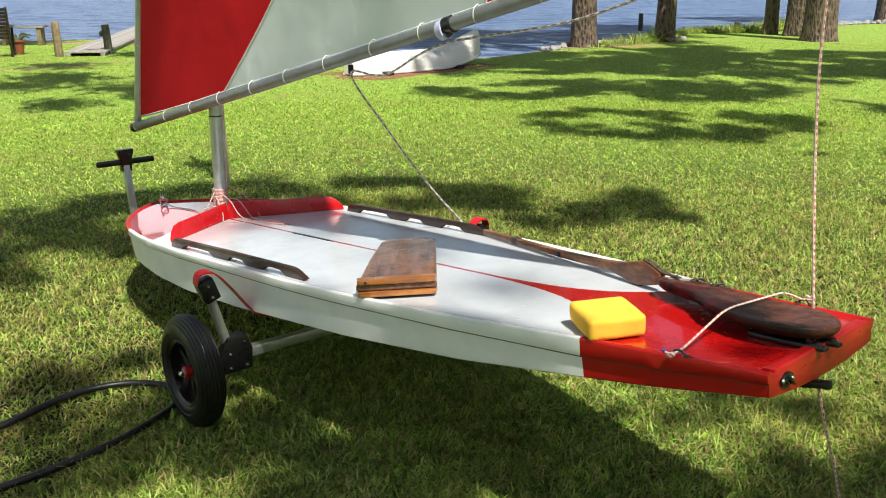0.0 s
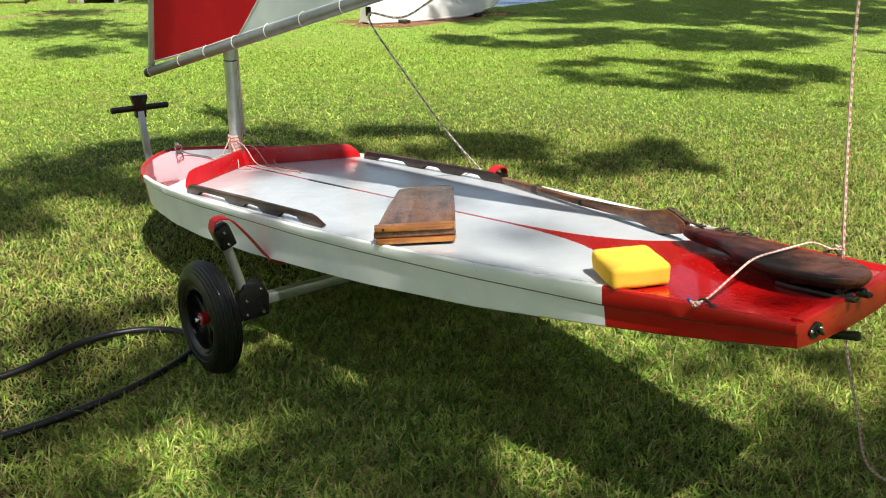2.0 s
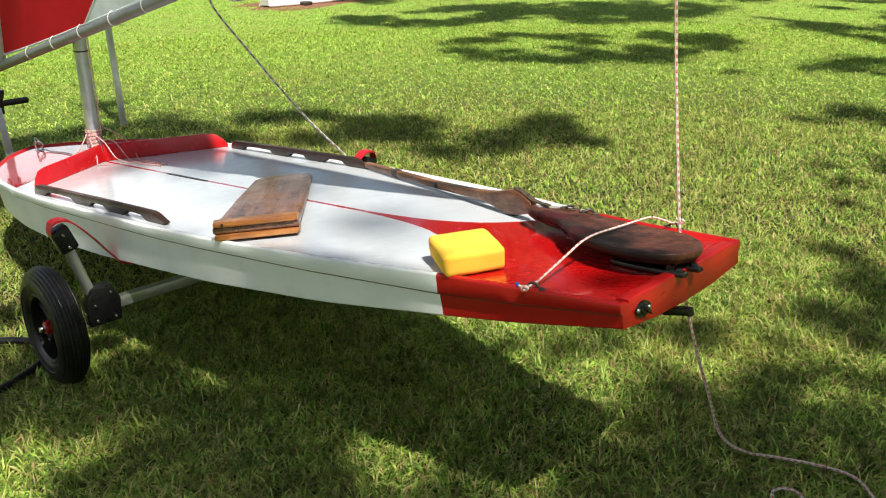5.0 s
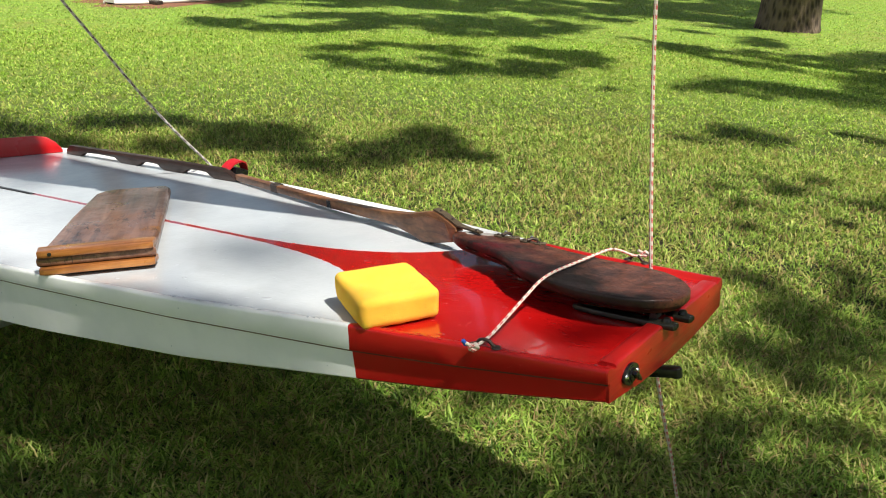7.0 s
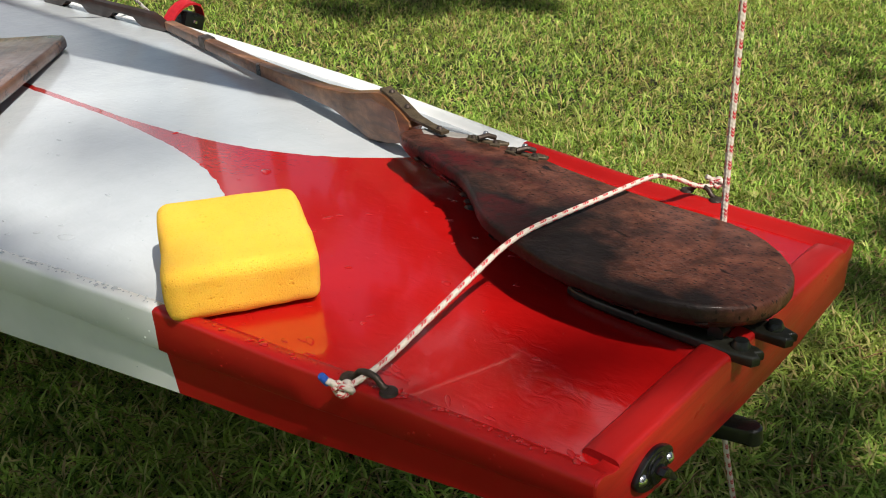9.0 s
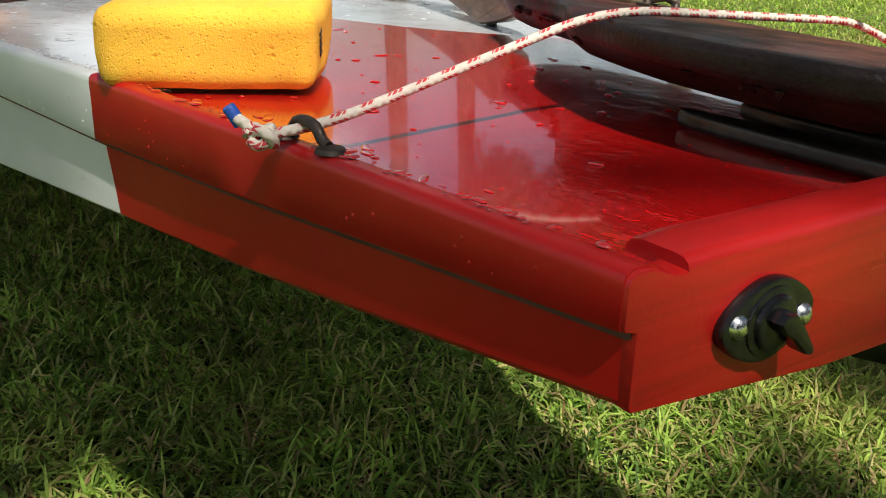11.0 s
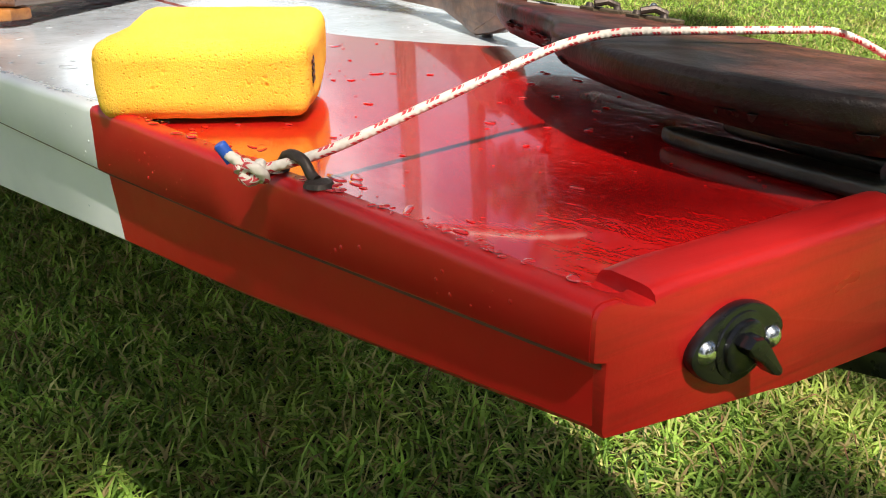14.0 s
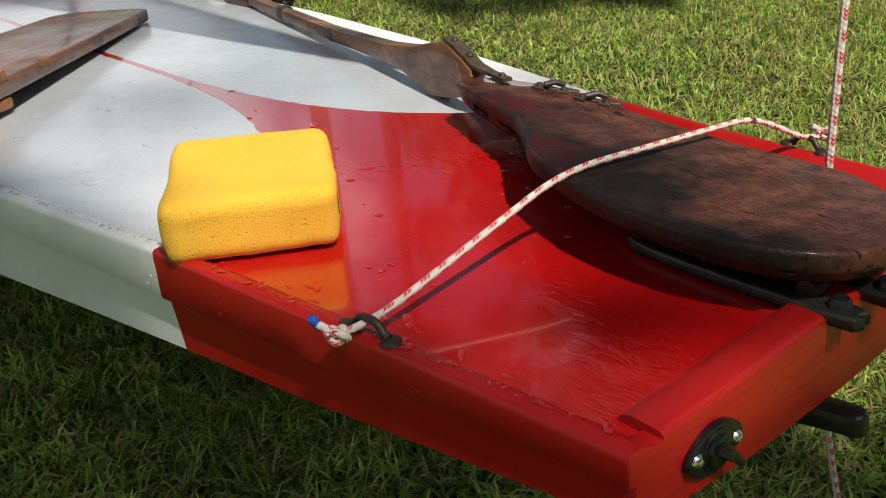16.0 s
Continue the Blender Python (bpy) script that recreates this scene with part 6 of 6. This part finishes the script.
# shade under and before the boat
SHADE_UNDER = [(-0.25, 1.75, 7.5, 0.35), (0.1, 1.55, 7.5, 0.62), (-0.3, 2.45, 7.4, 0.3), (0.3, 0.6, 7.5, 0.7), (0.22, 1.77, 7.3, 0.36), (-0.08, 2.04, 7.3, 0.33), (-0.38, 2.32, 7.3, 0.33), (0.55, 1.8, 7.3, 0.3), (-0.2, 1.2, 7.5, 0.6), (-0.42, 2.56, 7.2, 0.26), (-0.2, 2.34, 7.2, 0.3), (-0.02, 2.14, 7.2, 0.22), (0.36, 1.92, 7.2, 0.2), (-0.5, 2.2, 7.2, 0.3)]
# smaller clumps over the same ground
SHADE_BEFORE = [(0.38, 2.20, 6.8, 0.09), (0.47, 2.12, 6.8, 0.07), (0.1, 2.4, 6.8, 0.09), (-0.1, 2.6, 6.8, 0.11), (0.03, 2.46, 6.8, 0.1), (-0.1, 2.47, 6.8, 0.15), (0.02, 2.30, 6.8, 0.09), (-0.19, 2.50, 6.8, 0.11), (-0.06, 2.36, 6.8, 0.1), (-0.19, 2.38, 6.8, 0.15), (0.5, 1.75, 7.2, 0.3), (-0.5, 2.72, 6.8, 0.18), (-0.33, 2.52, 6.8, 0.18), (-0.15, 2.36, 6.8, 0.16), (0, 2.2, 6.8, 0.12), (-0.2, 2.1, 6.8, 0.2), (-0.45, 2.66, 6.8, 0.14), (-0.5, 2.82, 6.8, 0.14), (-0.3, 2.63, 6.8, 0.16), (0.34, 2.09, 6.8, 0.11)]
# shade round the trolley
SHADE_TROLLEY = [(-0.85, 3.25, 6.8, 0.16), (-1.05, 3.1, 6.8, 0.18), (-1.3, 1.7, 7.5, 0.55), (-0.7, 1.1, 7.5, 0.6), (-1.9, 2.4, 7.6, 0.45), (-0.74, 2.6, 7.3, 0.2), (-0.95, 2.8, 7.4, 0.24), (-1.7, 1.5, 7.6, 0.6), (-1.5, 3.15, 7.5, 0.28), (-0.66, 2.72, 7.2, 0.22), (-1.55, 3.12, 6.8, 0.28), (-1.4, 2.78, 6.8, 0.24), (-1.08, 2.7, 6.8, 0.24), (-1.25, 2.42, 6.8, 0.24), (-1.02, 2.47, 6.8, 0.18), (-1, 2.12, 6.8, 0.2), (-0.62, 2.93, 6.8, 0.16), (-1.3, 3.4, 6.8, 0.2), (-1.9, 2.9, 6.8, 0.3), (-0.72, 2.98, 6.8, 0.14), (-0.62, 2.82, 6.8, 0.14)]
build_tree(-2.2, -3.6, 17, 0.38, [over(*q) for q in SHADE_STERN + SHADE_UNDER + SHADE_BEFORE + SHADE_TROLLEY]
           + shade_patch(-0.75, 6.45, 1.242, 0.4536, 22, 8.8, (0.14, 0.4), 51) + shade_patch(0.85, 5.95, 0.9, 0.42, 17, 8.5, (0.14, 0.36), 52) + shade_patch(0.75, 2.93, 0.34, 0.12, 8, 6.9, (0.05, 0.10), 58) + shade_patch(0.5, 2.35, 0.2, 0.1, 4, 6.9, (0.05, 0.09), 59) + shade_patch(-2.55, 5.35, 0.918, 1.026, 27, 8.4, (0.17, 0.48), 53)
           + shade_patch(1.02, 1.95, 0.42, 0.2, 14, 7.2, (0.08, 0.19), 54) + shade_patch(1.45, 2.3, 0.4536, 0.3672, 15, 7.2, (0.06, 0.15), 55) + shade_patch(1.95, 2.75, 0.486, 0.378, 8, 7.2, (0.06, 0.14), 56) + shade_patch(-1.35, 2.6, 0.6, 0.35, 12, 6.8, (0.12, 0.26), 57)
           + [over(-2.1, 7.5, 9, 0.30), over(-1.9, 7.08, 9, 0.18)] + crown(-2.6, -4.4, 12, 1.6, 5, 11), 11)

# unseen tree added to break up the boom's shadow and dim the stern
shade = random.Random(21)
build_tree(6.6, -8.6, 19, 0.40, [above(lx + shade.uniform(-0.05, 0.05), ly + shade.uniform(-0.05, 0.05), shade.uniform(14.5, 16.5), 0.17)
                                 for lx, ly in ((2.7, 0.0), (2.25, -0.08), (1.55, -0.06), (1.0, 0.12))]
           + [above(lx, ly, 14.5, rad) for lx, ly, rad in ((-0.12, 0.20, 0.11), (-0.14, -0.02, 0.12), (-0.12, -0.22, 0.12))]
           + crown(7.6, -10.4, 15, 1.8, 6, 12), 12, twig=0.003)
# unseen trees added behind the walk to close the place and block skylight
for i, (x, y) in enumerate(((-13, -19), (-4, -21), (10, -18), (16, -14), (20, -7), (22, 1), (7, -24))):
    build_tree(x, y, 16, 0.34, crown(x, y, 4.5, 3.6, 14, 60 + i, (1.5, 2.4)) + crown(x, y, 10.5, 3.4, 14, 80 + i, (1.4, 2.2)), 20 + i, twig=0.02)


# ---- grass ----
def grass(name, spots, length, width, seed, label, material=None, lie=False):
    """Blades as narrow bent triangles, joined into one mesh."""
    r = np.random.RandomState(seed)
    n = len(spots)
    L = length * (0.45 + 0.9 * r.rand(n))
    W = width * (0.6 + 0.8 * r.rand(n))
    az = r.rand(n) * math.tau
    tilt = 0.45 + 0.95 * r.rand(n) ** 0.8
    flat = r.rand(n) < 0.16
    tilt[flat] = 1.35
    lift = 0.0
    if lie:
        tilt[:] = 1.30 + 0.22 * r.rand(n)
        lift = 0.010 + 0.022 * r.rand(n, 1)
    d = np.stack([np.cos(az), np.sin(az)], 1)
    wd = np.stack([-np.sin(az), np.cos(az)], 1)
    base = np.concatenate([spots, np.full((n, 1), 0.0) + lift], 1)
    def level(t, bend):
        a = tilt * bend
        out = np.zeros((n, 3))
        out[:, :2] = d * (np.sin(a) * L * t)[:, None]
        out[:, 2] = np.cos(a) * L * t
        return base + out
    w3 = np.concatenate([wd, (r.rand(n, 1) - 0.5) * 0.8], 1) * W[:, None]
    m = level(0.55, 0.75)
    tip = level(1.0, 1.12)
    tip[:, 2] = np.maximum(tip[:, 2], 0.004)
    v = np.stack([base - w3 * 0.42, base + w3 * 0.42, m + w3 * 0.5, m - w3 * 0.5, tip], 1).reshape(-1, 3).astype(np.float32)
    k = (np.arange(n) * 5)[:, None]
    loops = np.concatenate([k + np.array([[0, 1, 2, 3]]), k + np.array([[3, 2, 4]])], 1).reshape(-1)
    me = bpy.data.meshes.new(name)
    me.vertices.add(n * 5)
    me.vertices.foreach_set("co", v.reshape(-1))
    me.loops.add(n * 7)
    me.loops.foreach_set("vertex_index", loops.astype(np.int32))
    me.polygons.add(n * 2)
    start = (np.arange(n) * 7)[:, None] + np.array([[0, 4]])
    me.polygons.foreach_set("loop_start", start.reshape(-1).astype(np.int32))
    me.polygons.foreach_set("loop_total", np.tile([4, 3], n).astype(np.int32))
    me.update(calc_edges=True)
    me.materials.append(material or BLADE)
    return tagged(new(name, me), label, "grass", kind="stuff")


def scatter(count, r0, r1, seed, centre=(0.7, 2.3)):
    """Spots between two radii of the boat's stern, in front of the walk."""
    r = np.random.RandomState(seed)
    rad = np.sqrt(r0 * r0 + (r1 * r1 - r0 * r0) * r.rand(count)) + np.abs(r.normal(size=count)) * 0.12 * r1 * (r.rand(count) < 0.35)
    a = r.rand(count) * math.tau
    p = np.stack([centre[0] + rad * np.cos(a), centre[1] + rad * np.sin(a)], 1)
    fray = np.abs(r.normal(size=count)) * np.where(rad < 4.5, 0.9, 0.6)
    keep = (p[:, 1] > 0.75 - fray) & (p[:, 0] > -0.64 * p[:, 1] - 0.55 - fray) & (p[:, 0] < 1.15 * p[:, 1] + 0.9 + fray)
    p = p[keep]
    # blades stand in small tufts
    cell = 0.032 if r1 < 5 else 0.06
    home = np.floor(p / cell)
    jit = np.stack([np.sin(home[:, 0] * 127.1 + home[:, 1] * 311.7), np.sin(home[:, 0] * 269.5 + home[:, 1] * 183.3)], 1) * 43758.5453
    mid = (home + 0.15 + 0.7 * (jit - np.floor(jit))) * cell
    p = mid + (p - mid) * 0.72
    shore = np.array([shore_y(x) for x in p[:, 0]]) - 0.3
    p = p[p[:, 1] < shore]
    bare = ((p[:, 0] + 0.75) ** 2 + (p[:, 1] - 15.7) ** 2) > 1.2
    return p[bare]


grass("grass_close", scatter(300000, 0, 1.9, 1), 0.052, 0.0042, 1, "short green lawn grass with dry straw-coloured blades")
grass("grass_near", scatter(420000, 1.9, 4.4, 2), 0.046, 0.0050, 2, "short green lawn grass with dry straw-coloured blades")
grass("grass_mid", scatter(440000, 4.0, 9.6, 3), 0.036, 0.0080, 3, "green lawn grass with sunlight put into its colour", BLADE_FAR)
grass("grass_far", scatter(470000, 7.8, 22.0, 4), 0.030, 0.0115, 4, "green lawn grass with sunlight put into its colour", BLADE_FAR)


grass("fallen_needles", scatter(9000, 0, 4.6, 5), 0.075, 0.0019, 5, "thin brown fallen pine needles caught in the lawn", NEEDLE, True)


def shore_reeds():
    r = np.random.RandomState(9)
    x = np.concatenate([5.6 + 5.5 * r.rand(2600), 3.2 + 2.6 * r.rand(500)])
    y = np.array([shore_y(v) for v in x]) - 0.15 - 0.9 * r.rand(len(x)) ** 2
    grass("shore_grass", np.stack([x, y], 1), 0.42, 0.016, 9, "taller uncut grass along the waterline")


shore_reeds()
